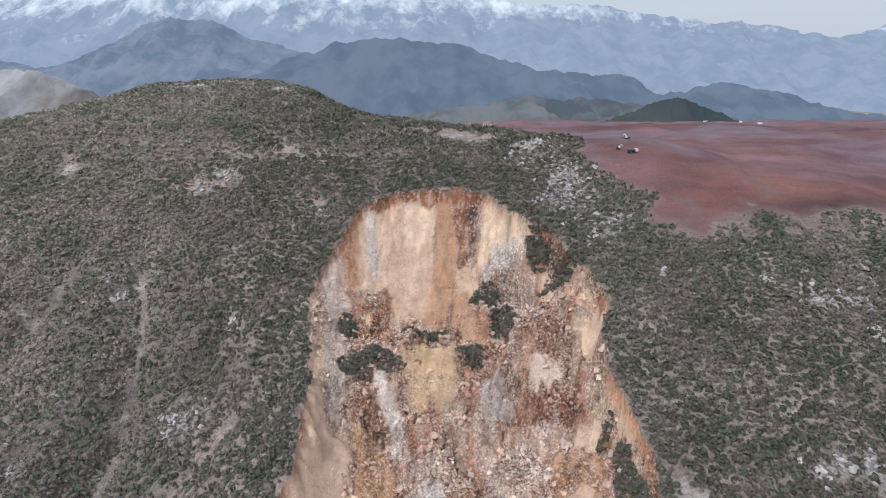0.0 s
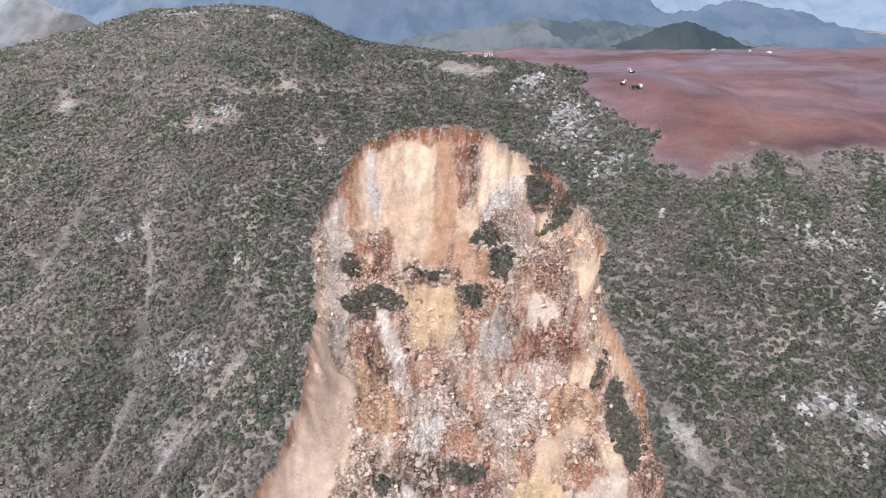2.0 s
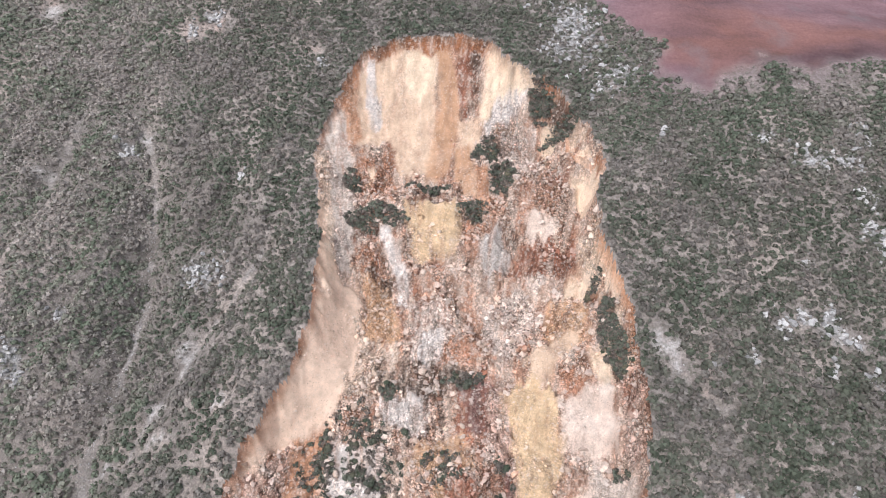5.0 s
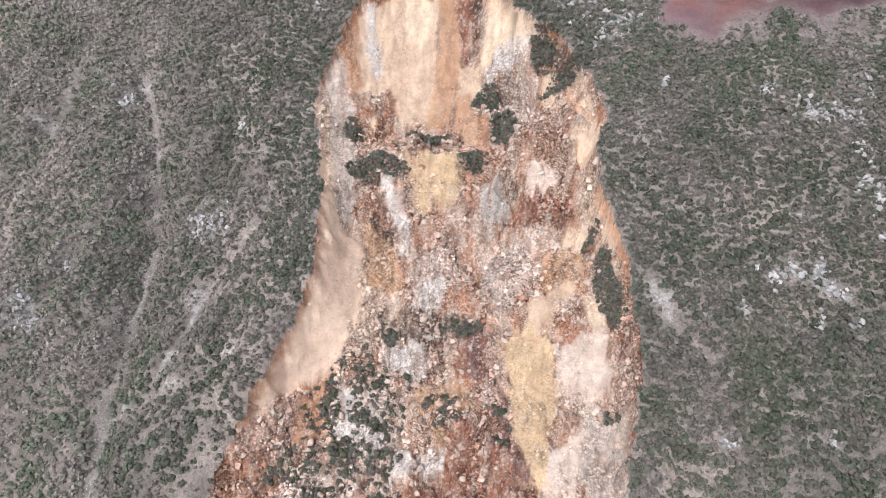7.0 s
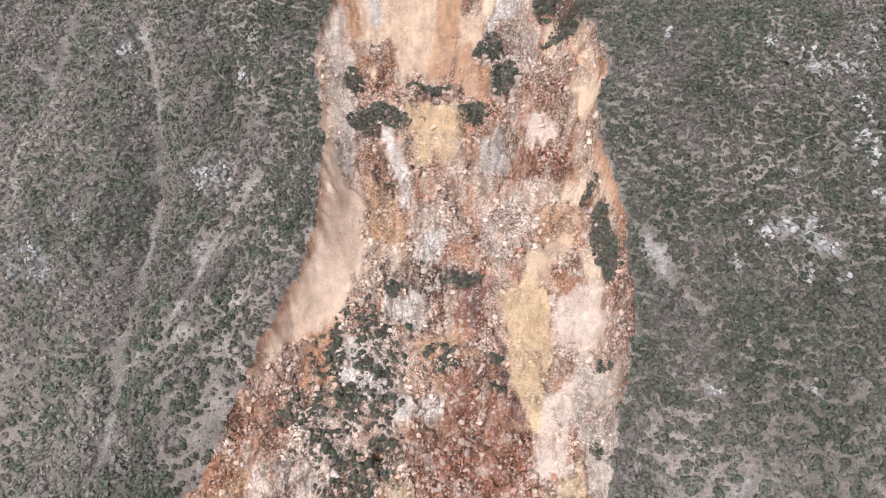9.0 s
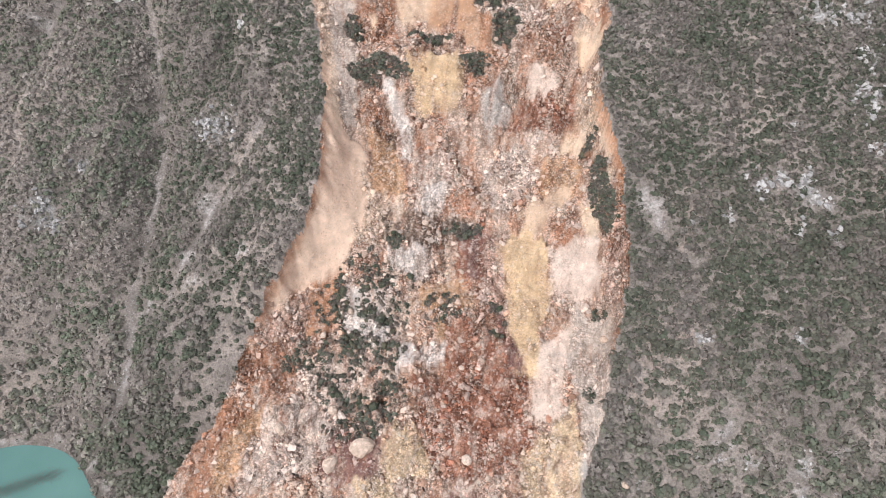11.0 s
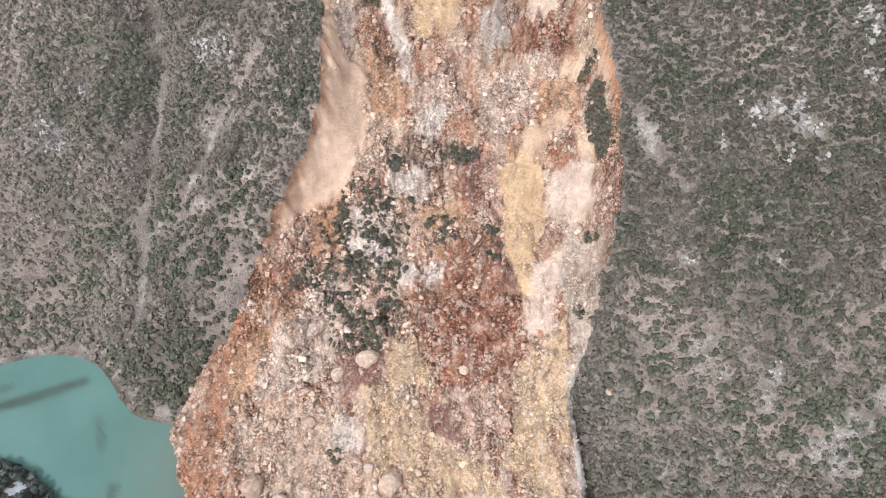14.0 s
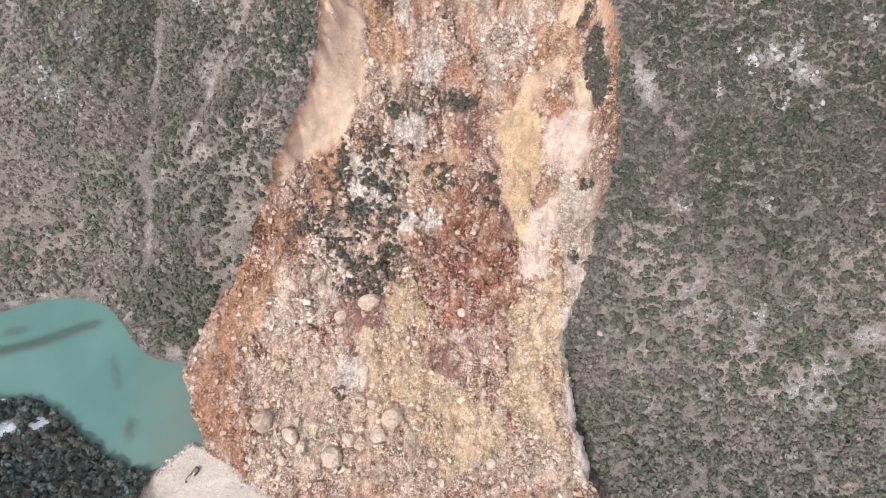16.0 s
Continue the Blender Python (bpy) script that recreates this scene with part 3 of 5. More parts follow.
BARE = [(-106, 204, 6, 3.5), (-137, 195, 8, 4), (-166, 188, 7, 4.4), (-133, 229, 5, 7), (-133, 234, 5, 9), (-143, 209, 7, 6), 
        (137, 120, 5, 3.3), (-264, 430, 7.5, 5.5), (-239, 330, 8, 4), (-185, 356, 5, 5), (16, 482, 20, 12), (102, 217, 5, 9), (105, 203, 4, 9), (123, 189, 4, 3),
        (186, 212, 10, 4),
        (-165, 97, 9, 5.4), (-186, 109, 4, 6), (-228, 134, 12, 3.5), (-254, 134, 12, 3), (-197, 119, 4.5, 4), (-141, 82, 4, 3), (-274, 128, 8, 3)]
OUTCROPS = [(62, 440, 13, 16), (82, 398, 15, 26), (102, 360, 14, 11), (172, 309, 6, 4), (194, 296, 9, 7), (211, 296, 9, 6), (226, 307, 6, 5), (217, 276, 6, 7), (216, 257, 6, 8),
            (174, 245, 4, 3), (156, 219, 5, 6), (180, 222, 5, 7), (68, 383, 7, 6), (-168, 420, 4, 5), (-154, 427, 8, 5),
            (-194, 345, 5, 6), (-136, 280, 13, 8), (-230, 231, 11, 6),
            (-79, 392, 5, 4), (126, 157, 3, 3), (174, 158, 4, 2), (-250, 618, 20, 7), (-200, 630, 14, 6), (-160, 622, 12, 5), (-130, 606, 14, 5)]
SPECKS = [(166, 222, 3, 5), (170, 220, 2.5, 3), (182, 214, 3.5, 4), (175, 200, 3, 3), (194, 198, 4, 3), (140, 206, 2.5, 3), (124, 204, 2, 3), (226, 314, 5, 6), (210, 260, 4, 6), (210, 295, 4, 5), (120, 316, 3, 3), (128, 157, 2.5, 2), (174, 217, 3, 2.5), (140, 206, 2.5, 2), (189, 213, 3, 3), (215, 235, 4, 3), (-212, 259, 3, 4), (-141, 281, 5, 4), (-231, 239, 5, 4), (-121, 331, 4, 3)]
# brighter orange tips of spoil on the red field
ORANGE_EARTH = [(150, 428, 22, 12), (190, 400, 60, 14), (260, 395, 50, 12), (320, 400, 60, 16), (60, 580, 40, 25)]
REDFIELD = [(-30, 620), (45, 556), (104, 545), (108, 462), (105, 413), (120, 397), (130, 379), (127, 358), (155, 350), (173, 361), (214, 368), (274, 372), (420, 385), (620, 500), (560, 820), (60, 820)]
EARTHS = [(20, 495, 26, 22), (-170, 420, 10, 9), (-152, 425, 9, 7), (-267, 435, 7, 7), (-114, 445, 8, 6), (-85, 403, 6, 3.5)]
SLOPE_EARTHS = [(121, 206, 4, 9), (106, 149, 8.8, 3.6), (95, 142, 5.6, 8.7), (122, 158, 6, 3.5), (116, 101, 2.6, 3.3), (113, 93, 6.4, 3.1), (194, 82, 12.7, 6.9), (207, 169, 2.5, 2.5), (221, 24, 19, 5.9), (103, 132, 6, 3), (150, 130, 9, 3)]
LEDGES = [(213, 74, 14, 9.8), (219, 85, 12.8, 6.9), (193, 115, 7.9, 3.2), (176, 109, 4.6, 6.5), (239, 99, 8.2, 5.4), (173, 96, 3.9, 5.5), (134, 111, 6.7, 2.4), (94, 101, 4.7, 3.3), (149, 109, 4.5, 2), (198, 74, 9.8, 7.2),
          (147, 71, 4.9, 3.5), (118, 65, 9.6, 3.3)]
SNOWS = [(-249, 52, 6, 3.4), (-234, 55, 4.2, 4.4), (-247, 63, 3, 3), (-261, 71, 7, 3), (-248, 46, 3, 2.4), (-262, 48, 7, 3.5), (-268, 60, 6, 4), (-217, 19, 1.4, 1.2), (-227, 17, 1.5, 1.2), (-233, 37, 1.2, 1), (-199, 34, 1.2, 1),
         (-223, 14, 2, 1.2), (-219, 38, 1, 1), (-265, 30, 4, 2.5)]


def patch_weight(x, y, patches, power=2.0):
    w = np.zeros(np.shape(x))
    for px, py, rx, ry in patches:
        w = np.maximum(w, np.exp(-0.9 * (((x - px) / rx) ** 2 + ((y - py) / ry) ** 2)))
    return w**power


def facies(x, y):
    """Colour of the rock at a place, and its share of loose stones, each kind fingering into the next."""
    x, y = np.asarray(x, float), np.asarray(y, float)
    shape = x.shape
    x, y = x.ravel(), y.ravel()
    # the debris ran together between the flanks: u is constant along its way down
    u = x / (0.6 + 0.4 * ease(205, 335, y))
    wx = x + 2.2 * fbm(x, y * 0.6, 12, 5, 0.65, 11.0)
    wy = y + 4.0 * fbm(x, y * 0.6, 12, 5, 0.65, 12.0)
    ragged = 4.6 * fbm(u, y * 0.35, 7, 5, 0.7, 13.0)
    mix = ease(-0.35, 0.35, fbm(u, y * 0.4, 13, 5, 0.68, 14.0))[:, None]
    colour = np.array((0.50, 0.315, 0.235)) * (1 - mix) + np.array((0.66, 0.51, 0.42)) * mix
    loose = np.ones(len(x))
    for k, (c, stones_share, narrow, outline) in enumerate(ZONES):
        xs, ys = [p[0] for p in outline], [p[1] for p in outline]
        near = np.flatnonzero((wx > min(xs) - 5) & (wx < max(xs) + 5) & (wy > min(ys) - 5) & (wy < max(ys) + 5))
        if len(near):
            soft = (2.2 - 1.4 * stones_share) * narrow
            w = ease(-soft, soft, inside(wx[near], wy[near], outline) + ragged[near] * (0.3 + 0.7 * stones_share) * narrow)
            w = w * (1 - (0.2 + 0.5 * stones_share) * ease(-0.05, 0.4, fbm(u[near], y[near] * 0.35, 7, 5, 0.7, 400.0 + 3 * k)))
            colour[near] = colour[near] * (1 - w[:, None]) + w[:, None] * np.array(c)
            loose[near] = loose[near] * (1 - w) + w * stones_share
    # rust streaks down the joints; they also paint in the shade of crevices
    vein = ease(0.12, 0.0, np.abs(fbm(u + wx - x, wy * 0.3, 12, 5, 0.68, 70.0))) * ease(-0.25, 0.2, fbm(x, y, 30, 3, 0.6, 71.0)) * (0.1 + 0.65 * loose)
    colour = colour * (1 - vein[:, None]) + vein[:, None] * np.array((0.29, 0.135, 0.09))
    return colour.reshape(*shape, 3), loose.reshape(shape)


def stony(x, y):
    """How much of the surface is bare stones, 0 to 1; the rest is clay and sand."""
    return facies(x, y)[1] * (0.45 + 0.55 * ease(-0.25, 0.25, fbm(x, y * 0.6, 17, 4, 0.65, 310.0)))


def slide_colour(x, y):
    colour, loose = facies(x, y)
    v = 0.55 * y + 0.5 * height(x, y)
    big, _ = blocks(x, y * 0.8, 10.0, 3)
    small, _ = blocks(x, y * 0.8, 4.2, 11)
    colour = colour * (1 + ((small * 91 % 1 - 0.5) * 0.42 + (big * 71 % 1 - 0.5) * 0.25) * loose)[..., None]
    # topsoil bleeding down from the rim
    d = slide_depth(x, y)
    edge = ease(3.0 + 1.5 * ease(365, 385, y), 0.3, d + 2.2 * fbm(x, v, 7, 4, 0.65, 4.0)) * 0.62 * ease(20, 120, y) * (1 - ease(40, 60, x) * ease(170, 140, y)) * (1 - 0.75 * ease(22, 40, x) * ease(190, 215, y))
    edge = edge * (1 - 0.8 * ease(-50, -62, x) * ease(262, 280, y) * ease(348, 335, y))
    colour = colour * (1 - edge[..., None]) + edge[..., None] * np.array((0.33, 0.16, 0.095))
    # clean faces of the scarp below the rim, east and west
    face = ease(9.5, 6, d + 3 * fbm(x, v * 0.5, 8, 4, 0.65, 45.0)) * ease(0.2, 1.2, d) * np.maximum(0.85 * ease(55, 62, x) * ease(208, 216, y) * ease(350, 335, y) * ease(0.35, 0.1, fbm(x, y * 0.5, 16, 3, 0.6, 46.0)),
                                                                0.8 * ease(-52, -60, x) * ease(255, 275, y) * ease(345, 330, y))
    tone = (0.5 + 0.9 * fbm(x, v * 0.3, 6, 4, 0.65, 47.0))[..., None]
    colour = colour * (1 - face[..., None]) + face[..., None] * (np.array((0.80, 0.64, 0.50)) * tone + np.array((0.72, 0.53, 0.41)) * (1 - tone))
    stain = (ease(2.6, 1.0, d + 1.2 * fbm(x, v, 5, 3, 0.6, 48.0)) * 0.7 * ease(60, 70, x) * ease(205, 215, y) * ease(275, 262, y))[..., None]
    colour = colour * (1 - stain) + stain * np.array((0.55, 0.29, 0.18))
    rim = ease(1.7, 0.3, d + 1.8 * fbm(x, v, 5, 3, 0.7, 6.0))[..., None] * (0.8 * ease(330, 360, y) * (1 - 0.6 * ease(22, 40, x)))[..., None]
    colour = colour * (1 - rim) + rim * np.array(FACIES["dark"][0])
    # pale and rusty lumps in the spoil, and chutes swept down the walls
    lump = fbm(x, v, 6, 5, 0.72, 20.0) * loose
    pale, rust = ease(0.14, 0.5, lump) * 0.5, ease(-0.14, -0.5, lump) * 0.55
    colour = colour * (1 - pale[..., None]) + pale[..., None] * np.array((0.70, 0.59, 0.51))
    colour = colour * (1 - rust[..., None]) + rust[..., None] * np.array((0.17, 0.092, 0.068))
    chute = fbm(x + 3 * fbm(x, y, 12, 3, 0.6, 34.0), v * 0.22, 6, 5, 0.7, 33.0) * (1 - loose)
    mean = colour.mean(-1, keepdims=True)
    colour = np.maximum(mean + 1.18 * (colour - mean), 0.02)
    return 0.96 * colour * (1 + (0.12 + 0.12 * ease(340, 355, y))[..., None] * chute[..., None])


def red_depth(x, y):
    return inside(x, y, REDFIELD) + 14 * fbm(x, y, 40, 4, 0.6, 30.0)


def red_share(x, y):
    return ease(-10, 5, red_depth(x, y))


def ground_colour(x, y):
    c = np.zeros((*np.shape(x), 3)) + np.array(SOIL)
    tone = fbm(x, y, 70, 4, 0.6, 40.0)[..., None]
    c = c * (1 + 0.5 * tone + (0.04 * ease(190, 130, y) * ease(70, 110, x) - 0.15 * ease(250, 190, y) * ease(-70, -110, x))[..., None]) + 0.05 * np.maximum(tone, 0) * np.array((1.0, 0.6, 0.4))
    r = red_share(x, y)[..., None]
    margin = 0.8 * ease(-34, -6, red_depth(x, y))[..., None]
    c = c * (1 - margin) + margin * np.array((0.235, 0.182, 0.174))
    band = fbm(x * 0.5, y, 70, 5, 0.6, 50.0)[..., None]
    glow = (0.7 * ease(0.02, 0.4, fbm(x * 0.45, y, 60, 4, 0.6, 52.0)) + 0.8 * patch_weight(x, y, ORANGE_EARTH, 1.0))[..., None]
    mauve = (ease(-0.2, 0.25, fbm(x * 0.5, y, 80, 4, 0.6, 53.0)) * ease(395, 450, y))[..., None]
    red = np.array(REDSOIL) * (1 + 0.6 * band)
    red = red * (1 - 0.5 * np.minimum(glow, 1)) + 0.5 * np.minimum(glow, 1) * np.array((0.25, 0.112, 0.078))
    red = red * (1 - 0.85 * mauve) + 0.85 * mauve * np.array((0.198, 0.148, 0.174))
    c = c * (1 - r) + red * r
    for patches, colour, p in ((EARTHS, (0.36, 0.278, 0.24), 1.0), (SLOPE_EARTHS, (0.345, 0.275, 0.24), 1.0), (LEDGES, (0.37, 0.345, 0.325), 1.0), (BARE, PALE, 1.2), (OUTCROPS + SPECKS, (0.33, 0.31, 0.295), 1.2), (SNOWS, SNOW, 1.0)):
        w = patch_weight(x + 6 * fbm(x, y, 10, 3, 0.6, 60.0), y + 6 * fbm(x, y, 10, 3, 0.6, 61.0), patches, p)[..., None]
        w = ease(0.2, 0.7, w) * ease(-0.35, 0.2, fbm(x, y, 7, 4, 0.7, 64.0))[..., None]
        c = c * (1 - w) + w * np.array(colour)
    t = rills(x, y, 1.3)[..., None] * ease(-0.3, 0.4, fbm(x, y, 14, 4, 0.7, 63.0))[..., None]
    c = c * (1 - t) + t * (np.array((0.335, 0.30, 0.28)) + ease(60, 90, x)[..., None] * np.array((0.05, 0.0, -0.02)))
    pad = ease(-5, 2, inside(x, y, LANDING))[..., None]
    c = c * (1 - pad) + pad * np.array((0.60, 0.51, 0.445))
    wet = (ease(2.5, 0.2, base(x, y)) * ease(-120, -140, x) * ease(150, 140, y))[..., None] * (1 - pad)
    return c * (1 - 0.35 * wet)


def colour_attribute(me, name, rgb):
    a = me.color_attributes.new(name, "FLOAT_COLOR", "POINT")
    rgba = np.ones((len(rgb), 4), np.float32)
    rgba[:, :3] = np.clip(rgb, 0, 1)
    a.data.foreach_set("color", rgba.ravel())


def mesh_from(name, verts, faces, mat, smooth=False):
    """A mesh from arrays; faces all have one number of corners."""
    me = bpy.data.meshes.new(name)
    k = faces.shape[1]
    me.vertices.add(len(verts))
    me.vertices.foreach_set("co", np.asarray(verts, np.float32).ravel())
    me.loops.add(faces.size)
    me.loops.foreach_set("vertex_index", faces.astype(np.int32).ravel())
    me.polygons.add(len(faces))
    me.polygons.foreach_set("loop_start", np.arange(0, faces.size, k, dtype=np.int32))
    me.polygons.foreach_set("use_smooth", np.full(len(faces), smooth))
    me.materials.append(mat)
    me.update(calc_edges=True)
    return me


def spaced(stops):
    """Grid lines: (end, step) stretches one after another."""
    at, out = stops[0], [stops[0]]
    for end, step in stops[1:]:
        n = max(1, round((end - at) / step))
        out += [at + (end - at) * k / n for k in range(1, n + 1)]
        at = end
    return np.array(out)


# ---------------------------------------------------------------- the ground, one sheet, and the slide cut into it
gx = spaced([-4600, (-1000, 180), (-420, 12), (-300, 4), (-158, 2.8), (95, 0.9), (300, 2.8), (420, 5), (1000, 12), (4600, 180)])
gy = spaced([-900, (-120, 30), (-30, 4), (410, 1.1), (520, 2.6), (760, 4.5), (1100, 20), (4700, 150)])
X, Y = np.meshgrid(gx, gy)
Z = height(X, Y)
INS = slide_depth(X, Y)
nx, ny = len(gx), len(gy)
idx = np.arange(nx * ny).reshape(ny, nx)
quads = np.stack([idx[:-1, :-1], idx[:-1, 1:], idx[1:, 1:], idx[1:, :-1]], -1).reshape(-1, 4)
mid = INS.ravel()[quads].mean(1)
verts = np.stack([X, Y, Z], -1).reshape(-1, 3)


def sheet(name, chosen, mat, colour, label, category):
    used, inv = np.unique(chosen, return_inverse=True)
    v = verts[used]
    me = mesh_from(name, v, inv.reshape(-1, 4), mat, True)
    colour_attribute(me, "soil", colour(v[:, 0], v[:, 1]))
    if colour is slide_colour:
        colour_attribute(me, "loose", np.repeat(stony(v[:, 0], v[:, 1])[:, None], 3, axis=1))
    return tagged(new(name, me), label, category, kind="structure")


fx, fy = X.ravel()[quads].mean(1), Y.ravel()[quads].mean(1)
landing, red = inside(fx, fy, LANDING) > 0, red_share(fx, fy) > 0.5
out = mid <= 0
sheet("ground", quads[out & ~landing & ~red], M_GROUND, ground_colour, "steep scrub-covered hillside of grey-brown soil", "hillside")
sheet("red_field", quads[out & ~landing & red], M_EARTH, ground_colour, "bare field of reddish purple earth on the plateau", "field")
landing = sheet("landing", quads[out & landing], M_EARTH, ground_colour, "levelled pale gravel landing beside the lake", "landing")
sheet("landslide", quads[mid > 0], M_SLIDE, slide_colour, "fresh landslide scar of cream, red and ochre broken rock", "landslide")
# ---------------------------------------------------------------- the lake
wx, wy = np.meshgrid(np.linspace(-900, -120, 40), np.linspace(-10, 220, 16))
wi = np.arange(wx.size).reshape(wx.shape)
wq = np.stack([wi[:-1, :-1], wi[:-1, 1:], wi[1:, 1:], wi[1:, :-1]], -1).reshape(-1, 4)
tagged(new("water", mesh_from("water", np.stack([wx, wy, 0 * wx], -1).reshape(-1, 3), wq, M_WATER, True)),
               "still turquoise lake dammed by the debris", "lake", kind="structure")
# ---------------------------------------------------------------- far hills and snowy mountains


def far_ridge(name, dist, xs, zs, depth, foot, relief, mat, label):
    n, k = 220, 36
    u, v = np.meshgrid(np.linspace(xs[0], xs[-1], n), np.linspace(-0.35, 1, k))
    crest = profile(u, xs, zs)
    x, y = u, dist - depth * v
    fall = np.where(v < 0, 1 + v * 0.6, 1 - np.clip(v, 0, 1) ** 0.9)
    ribs = (np.abs(fbm(x, y * 0.35, relief * 5, 5, 0.55, dist)) - 0.22) * -relief * 2.2
    z = foot + (crest - foot) * fall + ribs * np.clip(np.abs(v) * 2.5 + 0.12, 0, 1) + fbm(x, y, relief * 1.5, 4, 0.6, dist + 3) * relief * 0.35
    i = np.arange(n * k).reshape(k, n)
    q = np.stack([i[:-1, 1:], i[:-1, :-1], i[1:, :-1], i[1:, 1:]], -1).reshape(-1, 4)
    return tagged(new(name, mesh_from(name, np.stack([x, y, z], -1).reshape(-1, 3), q, mat, True)), label, "hills", kind="structure")


# bluish tints and glow strengths here stand in for haze over the distance
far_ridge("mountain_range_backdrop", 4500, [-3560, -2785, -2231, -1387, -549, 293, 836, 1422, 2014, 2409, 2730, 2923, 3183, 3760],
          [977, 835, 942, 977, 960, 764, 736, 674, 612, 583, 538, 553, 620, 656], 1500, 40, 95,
          hazy_distance_material("snowy_range", (0.215, 0.258, 0.322), (0.178, 0.222, 0.288), 290, 1500, 0.92), "mountain range streaked with snow, tinted blue for haze")
far_ridge("haze_blue_hills_backdrop", 3200, [-2611, -2051, -1785, -1545, -1341, -1094, -933, -631, -379, -68, 332],
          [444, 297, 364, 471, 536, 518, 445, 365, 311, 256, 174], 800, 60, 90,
          hazy_distance_material("haze_blue_hills", (0.17, 0.20, 0.25), (0.11, 0.145, 0.195), 500, 2600, 0.85), "wooded hills with traces of snow, tinted dark blue for haze")
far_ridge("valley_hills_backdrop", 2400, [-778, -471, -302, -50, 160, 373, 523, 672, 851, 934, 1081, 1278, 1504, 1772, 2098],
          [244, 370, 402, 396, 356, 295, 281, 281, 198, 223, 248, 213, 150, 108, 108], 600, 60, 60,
          hazy_distance_material("valley_hills", (0.12, 0.15, 0.195), (0.09, 0.122, 0.165), 1200, 2600, 0.85), "wooded hills above the far valley, tinted slate-blue for haze")
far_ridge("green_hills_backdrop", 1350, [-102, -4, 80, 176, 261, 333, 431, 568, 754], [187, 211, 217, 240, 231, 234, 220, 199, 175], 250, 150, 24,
          hazy_distance_material("green_hills", (0.20, 0.21, 0.22), (0.10, 0.122, 0.14), 1500, 2500, 0.5), "grey-green hills with pale clearings, lightened for haze")
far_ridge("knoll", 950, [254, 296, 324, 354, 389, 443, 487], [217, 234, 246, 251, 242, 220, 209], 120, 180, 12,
          hazy_distance_material("knoll_woods", (0.105, 0.12, 0.125), (0.07, 0.09, 0.10), 600, 1200, 0.35), "small dark wooded knoll behind the red field")
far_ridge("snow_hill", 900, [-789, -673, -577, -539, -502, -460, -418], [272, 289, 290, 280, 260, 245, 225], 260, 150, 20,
          hazy_distance_material("snow_hill", (0.245, 0.22, 0.208), (0.13, 0.13, 0.13), 50, 720, 0.45), "brown hill with patches of old snow")

# ---------------------------------------------------------------- scrub
rng = np.random.RandomState(3)


def tufts(cx, cy, cz, r, flat, count, tint, size=0.42):
    """Crowns of many small leafy sprays, each a bent three-cornered blade; arrays of one value a plant."""
    n = len(cx)
    a = rng.rand(n, count) * 2 * np.pi
    h = rng.rand(n, count) * 1.2 - 0.2
    s = np.sqrt(np.clip(1 - h * h, 0, 1))
    dirs = np.stack([np.cos(a) * s, np.sin(a) * s, h], -1)
    lobe = (0.68 + 0.36 * rng.rand(n, count) ** 0.8) * (1 + 0.16 * np.sin(2 * a + 6 * rng.rand(n, 1)))
    squash = np.stack([np.ones(n), np.ones(n), flat], -1)[:, None]
    at = dirs * lobe[..., None] * r[:, None, None] * squash + np.stack([cx, cy, cz + r * flat * 0.5], -1)[:, None]
    face = dirs + np.array((0, 0, 0.2)) + 0.24 * rng.randn(n, count, 3)
    side = np.cross(face, rng.randn(n, count, 3))
    side /= np.linalg.norm(side, axis=-1, keepdims=True) + 1e-9
    up = np.cross(face / (np.linalg.norm(face, axis=-1, keepdims=True) + 1e-9), side)
    b = (size * r[:, None] * (0.65 + 0.75 * rng.rand(n, count)))[..., None]
    v = np.stack([at + b * (math.cos(k) * side + math.sin(k) * up) for k in (0, 2.094, 4.189)], 2).reshape(-1, 3)
    return v, np.arange(n * count * 3).reshape(-1, 3), np.repeat(tint, count * 3, axis=0)


def scatter(x0, x1, y0, y1, step):
    x, y = np.meshgrid(np.arange(x0, x1, step), np.arange(y0, y1, step))
    x = x + (np.arange(x.shape[0]) % 2)[:, None] * step / 2
    return (x + rng.uniform(-0.48, 0.48, x.shape) * step).ravel(), (y + rng.uniform(-0.48, 0.48, y.shape) * step).ravel()


def scrub_share(x, y):
    """How thickly scrub grows at a place, 0 to 1."""
    w = 1.22 + 0.6 * fbm(x, y, 45, 4, 0.6, 70.0) + 0.6 * fbm(x, y, 11, 3, 0.6, 71.0)
    w -= 0.98 * ease(322, 350, y) * ease(115, 145, x)
    w -= 1.5 * patch_weight(x, y, BARE, 1.0) + 1.5 * patch_weight(x, y, EARTHS, 1.0) + 0.6 * patch_weight(x, y, SLOPE_EARTHS, 1.0) + 0.9 * patch_weight(x, y, LEDGES, 1.0) + 1.05 * patch_weight(x, y, OUTCROPS + SPECKS, 1.0)
    w -= 1.4 * rills(x, y, 3.0)
    w -= 0.5 * ease(0.14, 0.0, rib(x, y)) * ease(-60, -90, x) * ease(420, 330, y)
    low = 1.6 * ease(190, 120, y) * ease(70, 110, x) + 1.15 * ease(265, 190, y) * ease(-70, -115, x)
    w -= low * ease(0.34, 0.08, blocks(x, y, 7.0, 21)[1])
    w -= 1.75 * red_share(x, y)
    w += 0.3 * ease(430, 350, y) * ease(-40, 40, x) * ease(200, 260, y)
    w -= 0.22 * ease(170, 110, y) * ease(60, 110, x) + 0.05 * ease(240, 180, y) * ease(-60, -110, x)
    w -= 0.2 * ease(500, 560, y) * ease(60, -40, x)
    return np.where((slide_depth(x, y) > -0.6) | (height(x, y) < 1.2), -1, w)


